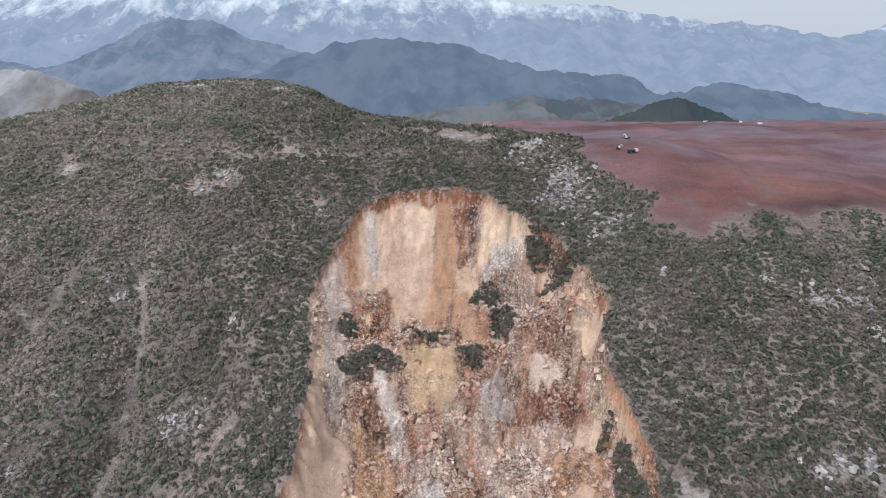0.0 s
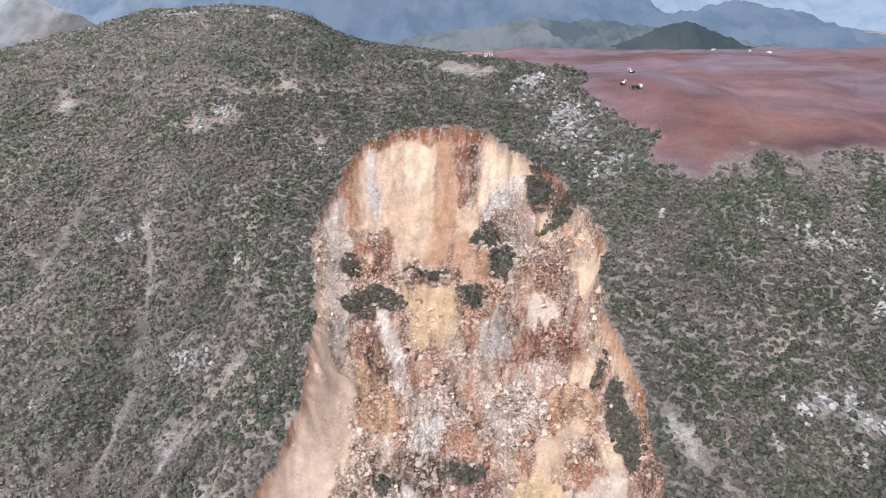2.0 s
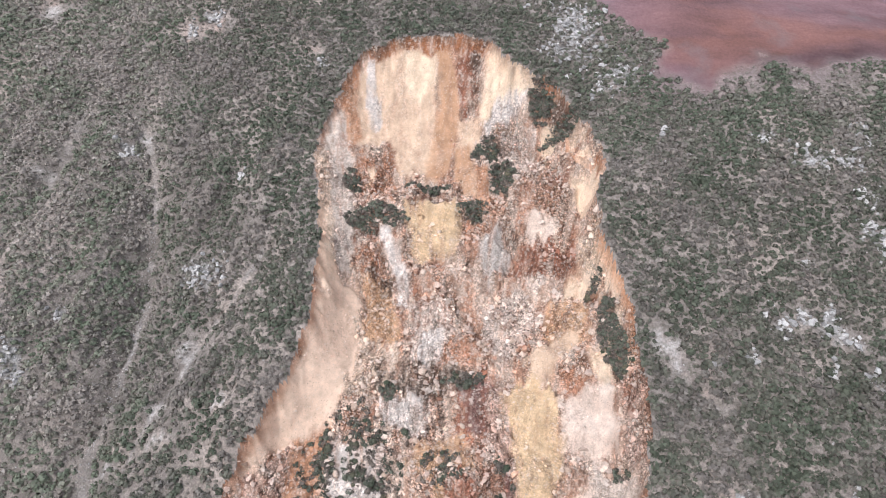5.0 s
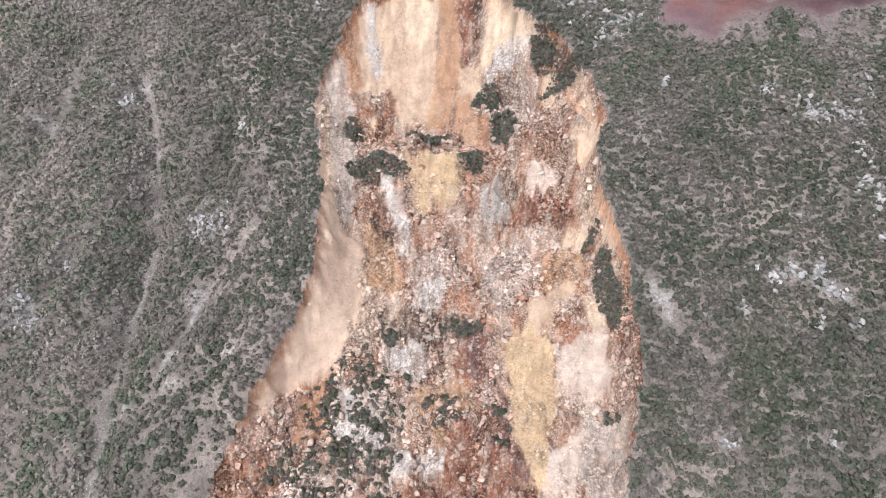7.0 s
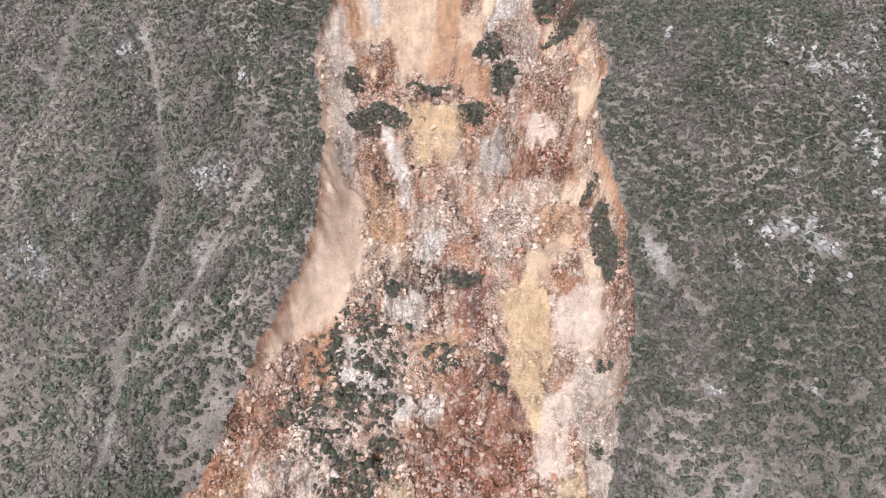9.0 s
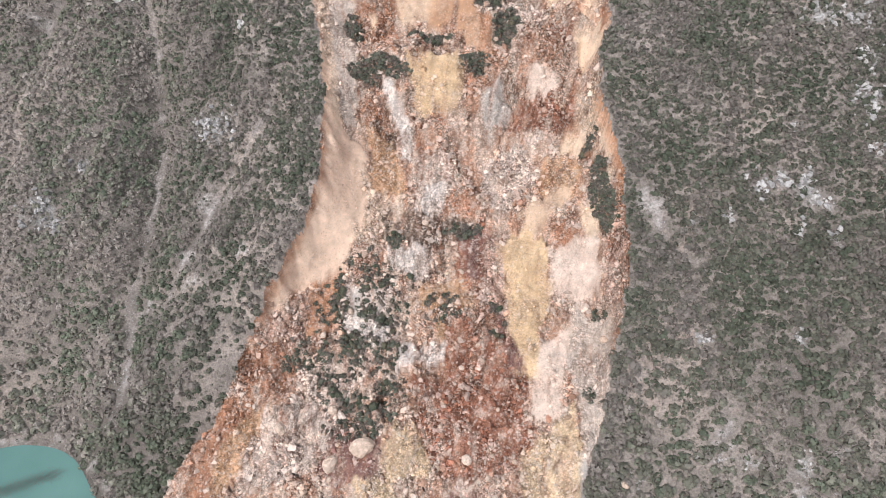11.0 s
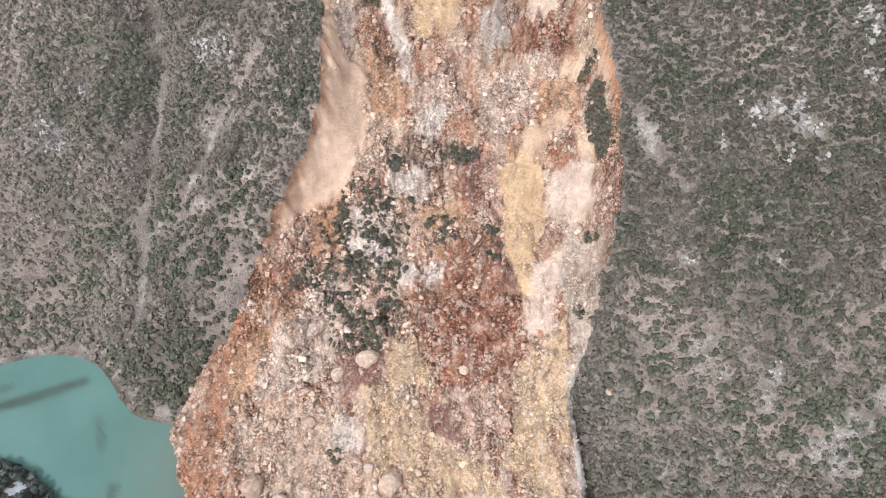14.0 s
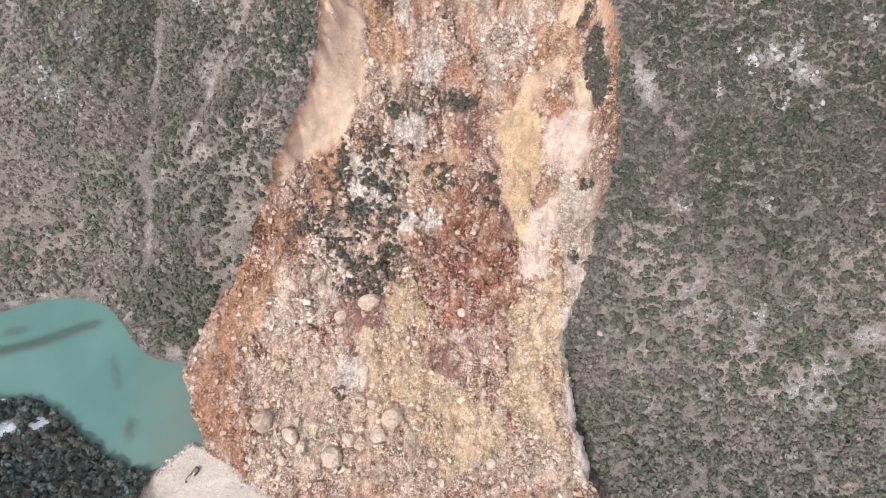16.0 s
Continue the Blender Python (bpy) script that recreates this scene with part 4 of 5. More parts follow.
def scrub_tint(x, y):
    """Leaf colour by place: olive on the ridges, deep green in the folds, brown where it is dry."""
    west = ease(-110, -220, x)
    kind = fbm(x, y, 34, 4, 0.6, 90.0) + 0.24 * rng.randn(len(x)) + 0.15 * west + 0.9 * (0.2 - rib(x, y)) * ease(-60, -90, x) * ease(430, 380, y)
    olive, brown, lush = np.array((0.158, 0.153, 0.121)), np.array((0.222, 0.194, 0.172)), np.array((0.118, 0.130, 0.094))
    dry, deep = ease(0.1, 0.42, kind)[:, None], ease(-0.05, -0.42, kind)[:, None]
    t = olive * (1 - dry - deep) + brown * dry + lush * deep
    # paler towards the west, where haze over the slope is put into leaf colour
    return t * (0.80 + 0.4 * rng.rand(len(x), 1)) * (1 + 0.5 * west - 0.15 * ease(60, 100, x) * ease(310, 270, y) + 0.15 * ease(300, 350, y) * ease(60, 110, x) + 0.36 * ease(170, 100, y) * ease(60, 100, x))[:, None]


def scrub(name, area, step, size, count, label):
    x, y = scatter(*area, step)
    keep = rng.rand(len(x)) < scrub_share(x, y)
    x, y = x[keep], y[keep]
    r = size * (0.55 + 0.8 * rng.rand(len(x)) ** 1.7) * (1 + 0.3 * fbm(x, y, 30, 2, 0.5, 80.0) + 0.4 * ease(230, 120, y))
    v, f, c = tufts(x, y, height(x, y) - 0.15, r, 0.6 + 0.35 * rng.rand(len(x)), count, scrub_tint(x, y))
    me = mesh_from(name, v, f, M_LEAF, True)
    colour_attribute(me, "leaf", c)
    return tagged(new(name, me), label, "shrubs", kind="stuff")


scrub("hillside_scrub", (-330, -60, 60, 440), 2.15, 1.6, 30, "grey-green evergreen scrub on the steep gullied slope")
scrub("slope_scrub", (40, 330, -40, 440), 2.25, 1.65, 30, "dull green evergreen scrub on the broad slope")
scrub("crown_scrub", (-60, 40, 380, 440), 2.2, 1.6, 30, "dense evergreen scrub above the slide's crown")
scrub("hilltop_scrub", (-480, 420, 440, 760), 3.1, 2.1, 14, "low scrub dotted over the rounded hilltop")


def undergrowth():
    """Low leafless bushes and tussocks in the gaps."""
    x, y = scatter(-310, 320, 0, 440, 2.6)
    share = scrub_share(x, y)
    keep = (share > -0.9) & (rng.rand(len(x)) < np.clip(1.15 - 0.5 * share, 0.2, 0.85) * (1 - 0.45 * ease(230, 150, y) * ease(0, -60, x)) * (1 - 0.8 * ease(318, 345, y) * ease(110, 130, x))) & (red_share(x, y) < 0.3) & (inside(x, y, LANDING) < -2) & (rills(x, y, 2.5) < 0.5) & (x * 0 + y > 60 - 60 * (x > 0))
    x, y = x[keep], y[keep]
    t = np.where(rng.rand(len(x), 1) < 0.6, np.array((0.235, 0.204, 0.178)), np.array((0.165, 0.160, 0.128))) * (0.8 + 0.4 * rng.rand(len(x), 1))
    v, f, c = tufts(x, y, height(x, y) - 0.1, rng.uniform(0.5, 1.15, len(x)), rng.uniform(0.4, 0.8, len(x)), 7, t, 0.75)
    me = mesh_from("undergrowth", v, f, M_LEAF, True)
    colour_attribute(me, "leaf", c)
    tagged(new("undergrowth", me), "low brown tussocks and leafless bushes in the gaps", "undergrowth", kind="stuff")


undergrowth()

# ---------------------------------------------------------------- stones
def hull_rock(seed, points=11, flat=0.75):
    """An angular stone about 2 m across: the hull of a few random points, flat side down."""
    r = random.Random(seed)
    bm = bmesh.new()
    for _ in range(points):
        v = Vector((r.gauss(0, 1), r.gauss(0, 1), r.gauss(0, 1))).normalized()
        bm.verts.new((v.x * r.uniform(0.75, 1.1), v.y * r.uniform(0.75, 1.1), max(-0.35, v.z * flat * r.uniform(0.75, 1.1))))
    got = bmesh.ops.convex_hull(bm, input=bm.verts)
    bmesh.ops.delete(bm, geom=list({g for g in got["geom_interior"] + got["geom_unused"] if isinstance(g, bmesh.types.BMVert) and g.is_valid}), context="VERTS")
    bmesh.ops.recalc_face_normals(bm, faces=bm.faces)
    bmesh.ops.triangulate(bm, faces=bm.faces)
    return bm


def as_arrays(bm):
    bm.verts.index_update()
    v = np.array([p.co[:] for p in bm.verts])
    f = np.array([[c.index for c in face.verts] for face in bm.faces])
    bm.free()
    return v, f


STONES = [as_arrays(hull_rock(k, 9)) for k in range(7)]


def stones(name, x, y, size, tint, mat, label, tall=1.0, sink=0.25, shapes=None):
    """Loose stones strewn over the ground, joined."""
    z = height(x, y)
    vs, fs, cs, at = [], [], [], 0
    shapes = shapes or STONES
    for k, (v, f) in enumerate(shapes):
        pick = np.arange(len(x)) % len(shapes) == k
        n = pick.sum()
        a = rng.rand(n) * 2 * np.pi
        s = size[pick][:, None]
        stretch = np.stack([0.7 + 0.6 * rng.rand(n), 0.7 + 0.5 * rng.rand(n), tall * (0.7 + 0.6 * rng.rand(n))], -1) * s
        p = v[None] * stretch[:, None]
        lean = rng.randn(n)[:, None] * 0.35
        p = np.stack([p[..., 0] + p[..., 2] * lean, p[..., 1], p[..., 2]], -1)
        q = np.stack([p[..., 0] * np.cos(a)[:, None] - p[..., 1] * np.sin(a)[:, None], p[..., 0] * np.sin(a)[:, None] + p[..., 1] * np.cos(a)[:, None], p[..., 2]], -1)
        q += np.stack([x[pick], y[pick], z[pick] + s[:, 0] * sink * tall], -1)[:, None]
        vs.append(q.reshape(-1, 3))
        fs.append((f[None] + (at + np.arange(n) * len(v))[:, None, None]).reshape(-1, 3))
        cs.append(np.repeat(tint[pick], len(v), axis=0))
        at += n * len(v)
    me = mesh_from(name, np.concatenate(vs), np.concatenate(fs), mat)
    colour_attribute(me, "tint", np.concatenate(cs))
    return tagged(new(name, me), label, "stones", kind="stuff")


def rubble(name, n, small, large, skew, chalk, label):
    x, y = rng.uniform(-155, 95, n), rng.uniform(-30, 345, n)
    keep = rng.rand(n) < 0.006 + stony(x, y) ** 1.5
    x, y = x[keep], y[keep]
    keep = slide_depth(x, y) > 0.5
    x, y = x[keep], y[keep]
    size = small * (large / small) ** (rng.rand(len(x)) ** skew)
    tint = slide_colour(x, y) * (0.52 + 0.92 * rng.rand(len(x), 1))
    pale = (rng.rand(len(x)) < chalk)[:, None]
    tint = np.where(pale, tint * 0.55 + 0.45 * np.array((0.80, 0.665, 0.575)), tint)
    return stones(name, x, y, size, tint, M_STONE, label)


rubble("rubble", 110000, 0.35, 1.05, 1.5, 0.27, "pinkish and cream rubble covering the slide's bed")
rubble("coarse_rubble", 16000, 0.8, 2.5, 2.0, 0.52, "blocky pale rubble heaped on the slide")


def bank_stones():
    """Pale stones tipped along the landing's edge."""
    xs, ys = [], []
    for (ax, ay), (bx, by), n in (((-163, 27), (-147, 45), 110), ((-147, 45), (-130, 43), 130), ((-130, 43), (-112, 25), 60), ((-112, 25), (-88, 11), 60)):
        u = rng.rand(n)
        xs.append(ax + (bx - ax) * u + rng.randn(n) * 1.3), ys.append(ay + (by - ay) * u + rng.randn(n) * 1.3)
    x, y = np.concatenate(xs), np.concatenate(ys)
    tint = np.array((0.62, 0.54, 0.48)) * (0.6 + 0.6 * rng.rand(len(x), 1))
    return stones("bank_stones", x, y, 0.35 + 0.9 * rng.rand(len(x)) ** 2, tint, M_STONE, "pale stones tipped along the edge of the gravel landing")


bank_stones()


def crag_mesh(seed):
    """A weathered limestone tooth, fluted and pitted."""
    bm = hull_rock(seed, 18, 1.3)
    bmesh.ops.subdivide_edges(bm, edges=bm.edges[:], cuts=1, use_grid_fill=True)
    r = random.Random(seed)
    for v in bm.verts:
        v.co = Vector((v.co.x * r.uniform(0.78, 1.12), v.co.y * r.uniform(0.78, 1.12), v.co.z * r.uniform(0.85, 1.1)))
    bmesh.ops.triangulate(bm, faces=bm.faces)
    return bm


def outcrop_stones():
    """Teeth and slabs of limestone standing out of the slope."""
    xs, ys, ss = [], [], []
    for px, py, rx, ry in OUTCROPS + SPECKS:
        n = int(5 + rx * ry * 0.85)
        xs.append(rng.normal(px, rx * 0.6, n))
        ys.append(rng.normal(py, ry * 0.6, n))
        ss.append(0.5 + 1.7 * rng.rand(n) ** 1.9)
    for px, py, rx, ry in LEDGES:
        n = int(6 + rx * ry * 0.35)
        xs.append(rng.normal(px, rx * 0.6, n)), ys.append(rng.normal(py, ry * 0.6, n)), ss.append(rng.uniform(0.3, 1.1, n))
    n = 1500
    xs.append(rng.uniform(-330, 330, n)), ys.append(rng.uniform(60, 720, n)), ss.append(rng.uniform(0.3, 0.75, n))
    xs.append(rng.uniform(-340, -20, 1100)), ys.append(rng.uniform(500, 690, 1100)), ss.append(rng.uniform(0.4, 1.1, 1100))
    g = rng.uniform(135, 330, 600)
    xs.append(gully(g) + rng.randn(600) * 2.6), ys.append(g), ss.append(rng.uniform(0.25, 0.6, 600))
    x, y, s = np.concatenate(xs), np.concatenate(ys), np.concatenate(ss)
    keep = (slide_depth(x, y) < -2) & (height(x, y) > 1) & (red_share(x, y) < 0.5)
    x, y, s = x[keep], y[keep], s[keep]
    tint = np.array((0.50, 0.47, 0.45)) * (0.55 + 0.6 * rng.rand(len(x), 1))
    large = s > 0.8
    stones("limestone_outcrop", x[large], y[large], s[large], tint[large], M_LIME, "pale grey limestone outcrops jutting between the shrubs", 0.75, 0.15, CRAGS)
    stones("field_stones", x[~large], y[~large], s[~large], tint[~large], M_LIME, "small grey limestone blocks strewn between the shrubs", 1.1, 0.1)


CRAGS = [as_arrays(crag_mesh(30 + k)) for k in range(6)]
outcrop_stones()

# ---------------------------------------------------------------- things
def part(name, bm, mat, parent, label=""):
    me = bpy.data.meshes.new(name)
    bm.to_mesh(me)
    bm.free()
    me.materials.append(mat)
    ob = new(name, me)
    ob.parent = parent
    return tagged(ob, label) if label else ob


def box(x0, x1, y0, y1, z0, z1, bevel=0.05, taper=0.0):
    bm = bmesh.new()
    bmesh.ops.create_cube(bm, size=1)
    for v in bm.verts:
        k = 1 - taper * (v.co.z + 0.5)
        v.co = Vector(((x0 + x1) / 2 + v.co.x * (x1 - x0) * k, (y0 + y1) / 2 + v.co.y * (y1 - y0) * k, (z0 + z1) / 2 + v.co.z * (z1 - z0)))
    if bevel:
        bmesh.ops.bevel(bm, geom=bm.edges[:], offset=bevel, segments=1, affect="EDGES")
    return bm


def beam(points, width, thick):
    """A bent box girder through points in the x-z plane."""
    bm = bmesh.new()
    rings = []
    for k, (x, z) in enumerate(points):
        t = thick * (1.0 if 0 < k < len(points) - 1 else 0.7)
        rings.append([bm.verts.new((x, s * width / 2, z + h * t / 2)) for s, h in ((-1, -1), (1, -1), (1, 1), (-1, 1))])
    for a, b in zip(rings, rings[1:]):
        for i in range(4):
            bm.faces.new((a[i], a[(i + 1) % 4], b[(i + 1) % 4], b[i]))
    bm.faces.new(rings[0][::-1])
    bm.faces.new(rings[-1])
    bmesh.ops.recalc_face_normals(bm, faces=bm.faces)
    return bm


def drum(x, y, z, radius, width, segments=14):
    bm = bmesh.new()
    bmesh.ops.create_cone(bm, cap_ends=True, segments=segments, radius1=radius, radius2=radius, depth=width, matrix=pose(x, y, z, 90, 0, 0))
    bmesh.ops.bevel(bm, geom=[e for e in bm.edges if abs(e.verts[0].co.y - e.verts[1].co.y) < 1e-4], offset=radius * 0.12, segments=1, affect="EDGES")
    return bm


def crown_mesh(seed, count, r, flat, lift, mat, size=0.36):
    rs = rng.get_state()
    rng.seed(seed)
    v, f, _ = tufts(np.zeros(1), np.zeros(1), np.full(1, lift), np.full(1, r), np.full(1, flat), count, np.zeros((1, 3)), size)
    rng.set_state(rs)
    return mesh_from("crown", v, f, mat, True)


def trunk_mesh(seed, tall, thick, limbs=4):
    r = random.Random(seed)
    bm = bmesh.new()

    def limb(a, b, ra, rb):
        m = (b - a).to_track_quat("Z", "Y").to_matrix().to_4x4()
        bmesh.ops.create_cone(bm, cap_ends=True, segments=6, radius1=ra, radius2=rb, depth=(b - a).length, matrix=Matrix.Translation((a + b) / 2) @ m)

    top = Vector((r.uniform(-0.2, 0.2), r.uniform(-0.2, 0.2), tall))
    limb(Vector((0, 0, -0.5)), top, thick, thick * 0.6)
    for k in range(limbs):
        a = k * 6.283 / limbs + r.uniform(-0.5, 0.5)
        limb(top * r.uniform(0.6, 1.0), top + Vector((math.cos(a), math.sin(a), r.uniform(0.5, 1.0))) * tall * 0.8, thick * 0.45, thick * 0.15)
    me = bpy.data.meshes.new("trunk")
    bm.to_mesh(me)
    bm.free()
    me.materials.append(M_BARK)
    return me


def tree(name, seed, count, r, flat, lift, mat, tall, thick, label, category, group, size=0.30):
    root = tagged(new(name), label, category, group)
    for nm, me in (("trunk", trunk_mesh(seed, tall, thick)), ("crown", crown_mesh(seed, count, r, flat, lift, mat, size))):
        new(nm, me).parent = root
    return root


def plant_out(protos, places):
    """Each prototype moves to its first place; copies take the rest."""
    at = np.array(places)
    zs = height(at[:, 0], at[:, 1])
    for k, (x, y, s) in enumerate(places):
        m = Matrix.Translation((x, y, float(zs[k]) - 0.1)) @ pose(0, 0, 0, rng.uniform(-9, 9), rng.uniform(-9, 9), rng.uniform(0, 360)) @ Matrix.Scale(s, 4)
        if k < len(protos):
            protos[k].matrix_basis = m
        else:
            copy_thing(protos[k % len(protos)], m)


# shrubs that rode down on the broken ground
SHRUBS = [(-9, 328, 10.5, 2.2), (-40, 309, 14.1, 3.3), (-56, 332, 4.2, 4.1), (16, 310, 6.7, 2.3), (25, 349, 6.5, 5.5), (35, 327, 5.8, 8.7), (59, 361, 6.1, 6.1), (74, 347, 12.8, 2.5),
          (77, 255, 3.2, 3.2), (80, 238, 3.4, 4.0), (80, 229, 4.2, 4.5), (83, 222, 4.4, 4.5), (85, 215, 3.4, 4.5), (-28, 218, 4.2, 3.6), (9, 221, 8.3, 4), (-45, 191, 13.4, 16.9), (-32, 181, 9.8, 7.4), (-61, 164, 16.2, 8.6), (-75, 161, 10.5, 4.1), (-38, 160, 15.4, 6.4),
          (-44, 134, 14, 6), (-47, 125, 12, 4), (0, 176, 9.7, 2.8), (-2, 185, 6.4, 3.8), (27, 178, 3.7, 8.8), (-28, 144, 8.4, 5.9),
          (-62, 188, 7.5, 7.8), (-58, 70, 3, 2.4), (80, 176, 3.2, 3.2), (72, 138, 2.4, 2.5), (-57, 147, 8.7, 7.6), (-15, 199, 4.1, 3.2)]


def thicket(x, y):
    """Where the torn shrubs have stayed together, about -0.7 to 0.7."""
    return fbm(x, y, 9, 3, 0.6, 520.0)


places = []
for px, py, rx, ry in SHRUBS:
    for _ in range(max(2, round(rx * ry * (0.55 if px > 72 and 200 < py < 260 else 0.17)))):
        a, q = rng.uniform(0, 6.283, 8), np.sqrt(rng.rand(8)) * 1.1
        sx, sy = px + rx * q * np.cos(a), py + ry * q * np.sin(a)
        k = int(np.argmax(thicket(sx, sy) + 0.25 * rng.rand(8)))
        places.append((sx[k], sy[k], rng.uniform(0.4, 1.15)))
bushes = [tree("shrub", 40 + k, 110, 1.75, 0.72, 0.5, M_BUSH, 0.9, 0.13, "dark green shrub uprooted and tilted on the slide debris", "shrub", "shrubs on the slide") for k in range(6)]
plant_out(bushes, places)


def brush():
    # torn branches and low growth between the shrubs
    xs, ys = [], []
    for px, py, rx, ry in SHRUBS:
        n = int(rx * ry * (8.0 if px > 72 and 200 < py < 260 else 7.5 if py > 290 else 4.5 if py > 200 else 2.2)) + 8
        a, q = rng.uniform(0, 6.283, n), rng.rand(n) ** 0.6 * (0.95 if px > 72 and 200 < py < 260 else 1.35)
        xs.append(px + rx * q * np.cos(a)), ys.append(py + ry * q * np.sin(a))
    x, y = np.concatenate(xs), np.concatenate(ys)
    keep = thicket(x, y) + 0.2 * rng.randn(len(x)) > np.where((x > 70) & (y > 200) & (y < 260), -0.6, np.where(y > 290, -0.65, -0.08))
    x, y = x[keep], y[keep]
    t = np.where(rng.rand(len(x), 1) < 0.55, np.array((0.125, 0.13, 0.10)), np.array((0.17, 0.14, 0.118))) * (0.7 + 0.6 * rng.rand(len(x), 1))
    v, f, c = tufts(x, y, height(x, y) - 0.2, rng.uniform(0.6, 1.7, len(x)), rng.uniform(0.5, 0.95, len(x)), 28, t, 0.42)
    me = mesh_from("brush", v, f, M_LEAF, True)
    colour_attribute(me, "leaf", c)
    tagged(new("brush", me), "broken brush and torn branches on the debris", "brush", kind="stuff")


brush()

# dark wood on the lake's south bank
x, y = rng.uniform(-290, -165, 3000), rng.uniform(-5, 80, 3000)
z = height(x, y)
fit = np.flatnonzero((z > -0.3) & (z < 30) & (patch_weight(x, y, SNOWS, 1.0) < 0.24))[:170]
places = [(x[k], y[k], rng.uniform(0.7, 1.25)) for k in fit]
pines = [tree("pine_tree", 60 + k, 130, 2.3, 1.15, 1.6, M_PINE, 2.6, 0.2, "dark evergreen tree on the snowy lake bank", "tree", "trees on the south bank", 0.27) for k in range(5)]
plant_out(pines, places)


def forest():
    x, y = scatter(-330, -140, -50, 80, 3.4)
    z = height(x, y)
    keep = (z > -0.6) & (slide_depth(x, y) < -6) & (patch_weight(x, y, SNOWS, 1.0) < 0.24) & (y < profile(x, SHORE_X, SHORE_SOUTH) + 4) & (rng.rand(len(x)) < 0.9)
    keep &= inside(x, y, LANDING) < -3
    x, y, z = x[keep], y[keep], z[keep]
    t = np.array((0.118, 0.134, 0.125)) * (0.6 + 0.9 * rng.rand(len(x), 1))
    v, f, c = tufts(x, y, z + 1.0, rng.uniform(1.5, 2.6, len(x)), rng.uniform(0.9, 1.4, len(x)), 34, t, 0.46)
    me = mesh_from("forest", v, f, M_LEAF, True)
    colour_attribute(me, "leaf", c)
    tagged(new("forest", me), "dense dark evergreen wood on the shaded bank", "forest", kind="stuff")


forest()


def snow_patch(px, py, rx, ry):
    """A thin, ragged drift of old snow lying on the bank."""
    n, rings = 60, 6
    a = np.linspace(0, 2 * np.pi, n, endpoint=False)
    edge = np.clip(0.85 + 0.8 * fbm(px + 2 * np.cos(a), py + 2 * np.sin(a), 2.2, 3, 0.6, px), 0.35, 1.4)
    q = np.linspace(0.06, 1, rings)[:, None] * edge
    x, y = px + rx * q * np.cos(a), py + ry * q * np.sin(a)
    z = height(x, y) + 0.55 * (1 - np.linspace(0.06, 1, rings)[:, None] ** 2) - 0.05 + 0.15 * fbm(x, y, 1.5, 2)
    i = np.arange(n * rings).reshape(rings, n)
    nxt = np.roll(i, -1, axis=1)
    f = np.stack([i[:-1], i[1:], nxt[1:], nxt[:-1]], -1).reshape(-1, 4)
    ob = new("snow_patch", mesh_from("snow_patch", np.stack([x, y, z], -1).reshape(-1, 3), f, M_SNOW, True))
    return tagged(ob, "ragged patch of old white snow on the wooded bank", "snow patch", "snow patches on the south bank")


M_SNOW = plain("old_snow", (0.82, 0.84, 0.87), 0.7, 0.0, 0.15)
for px, py, rx, ry in SNOWS:
    for _ in range(1 + int(rx * ry * 0.45)):
        a, q = rng.uniform(0, 6.283), rng.rand() * 0.9
        w = rng.uniform(0.5, 1.2) * min(rx, 3.5)
        snow_patch(px + rx * q * math.cos(a), py + ry * q * math.sin(a), w * rng.uniform(0.6, 1.1), w * rng.uniform(0.35, 0.7))

# boulders, each a thing
BOULDERS = [(-41, 116, 6.4), (-101, 55, 7.5), (-85, 47, 6.1), (-78, 41, 3.6), (-61, 36, 7.2), (-27, 56, 7.4), (-92, 85, 3.8), (-35, 47, 5.1), (-52, 46, 4.5), (-57, 109, 4.8),
            (-83, 125, 3.9), (-5, 33, 3.4), (27, 33, 3.1), (82, 165, 2.6), (11, 111, 2.8), (33, 85, 3.3), (-88, 34, 3.5), (-45, 42, 3.5), (42, 30, 3),
            (-72, 86, 4.3), (-39, 64, 3.1), (24, 86, 2.7), (-58, 134, 3.3), (-44, 81, 4.5), (88, 101, 2.4), 
            (29, 19, 3.4)]


def boulder_mesh(seed):
    bm = hull_rock(seed, 26, 0.8)
    bmesh.ops.subdivide_edges(bm, edges=bm.edges[:], cuts=1, smooth=0.6, use_grid_fill=True)
    r = random.Random(seed + 500)
    for v in bm.verts:
        v.co *= r.uniform(0.93, 1.06)
    bmesh.ops.triangulate(bm, faces=bm.faces)
    me = bpy.data.meshes.new("boulder")
    bm.to_mesh(me)
    bm.free()
    me.materials.append(M_BOULDER)
    return me


rocks = [boulder_mesh(100 + k) for k in range(8)]
spots = list(BOULDERS)
x, y = rng.uniform(-145, 92, 1500), rng.uniform(5, 330, 1500)
fit = np.flatnonzero((slide_depth(x, y) > 4) & (facies(x, y)[1] > 0.6))[:230 - len(spots)]
spots += [(x[k], y[k], rng.uniform(0.9, 1.3) + 1.1 * rng.rand() ** 3) for k in fit]
at = np.array(spots)
zs = height(at[:, 0], at[:, 1])
for k, (x, y, s) in enumerate(spots):
    ob = new("boulder", rocks[k % len(rocks)])
    ob.matrix_basis = Matrix.Translation((x, y, float(zs[k]) + s * 0.18)) @ pose(0, 0, 0, rng.uniform(-15, 15), rng.uniform(-15, 15), rng.uniform(0, 360)) @ Matrix.Diagonal((s * rng.uniform(0.85, 1.15), s * rng.uniform(0.75, 1.0), s, 1))
    tagged(ob, "large pale limestone boulder lying on the debris" if s > 1.9 else "cream angular boulder among the slide rubble", "boulder", "boulders on the slide")

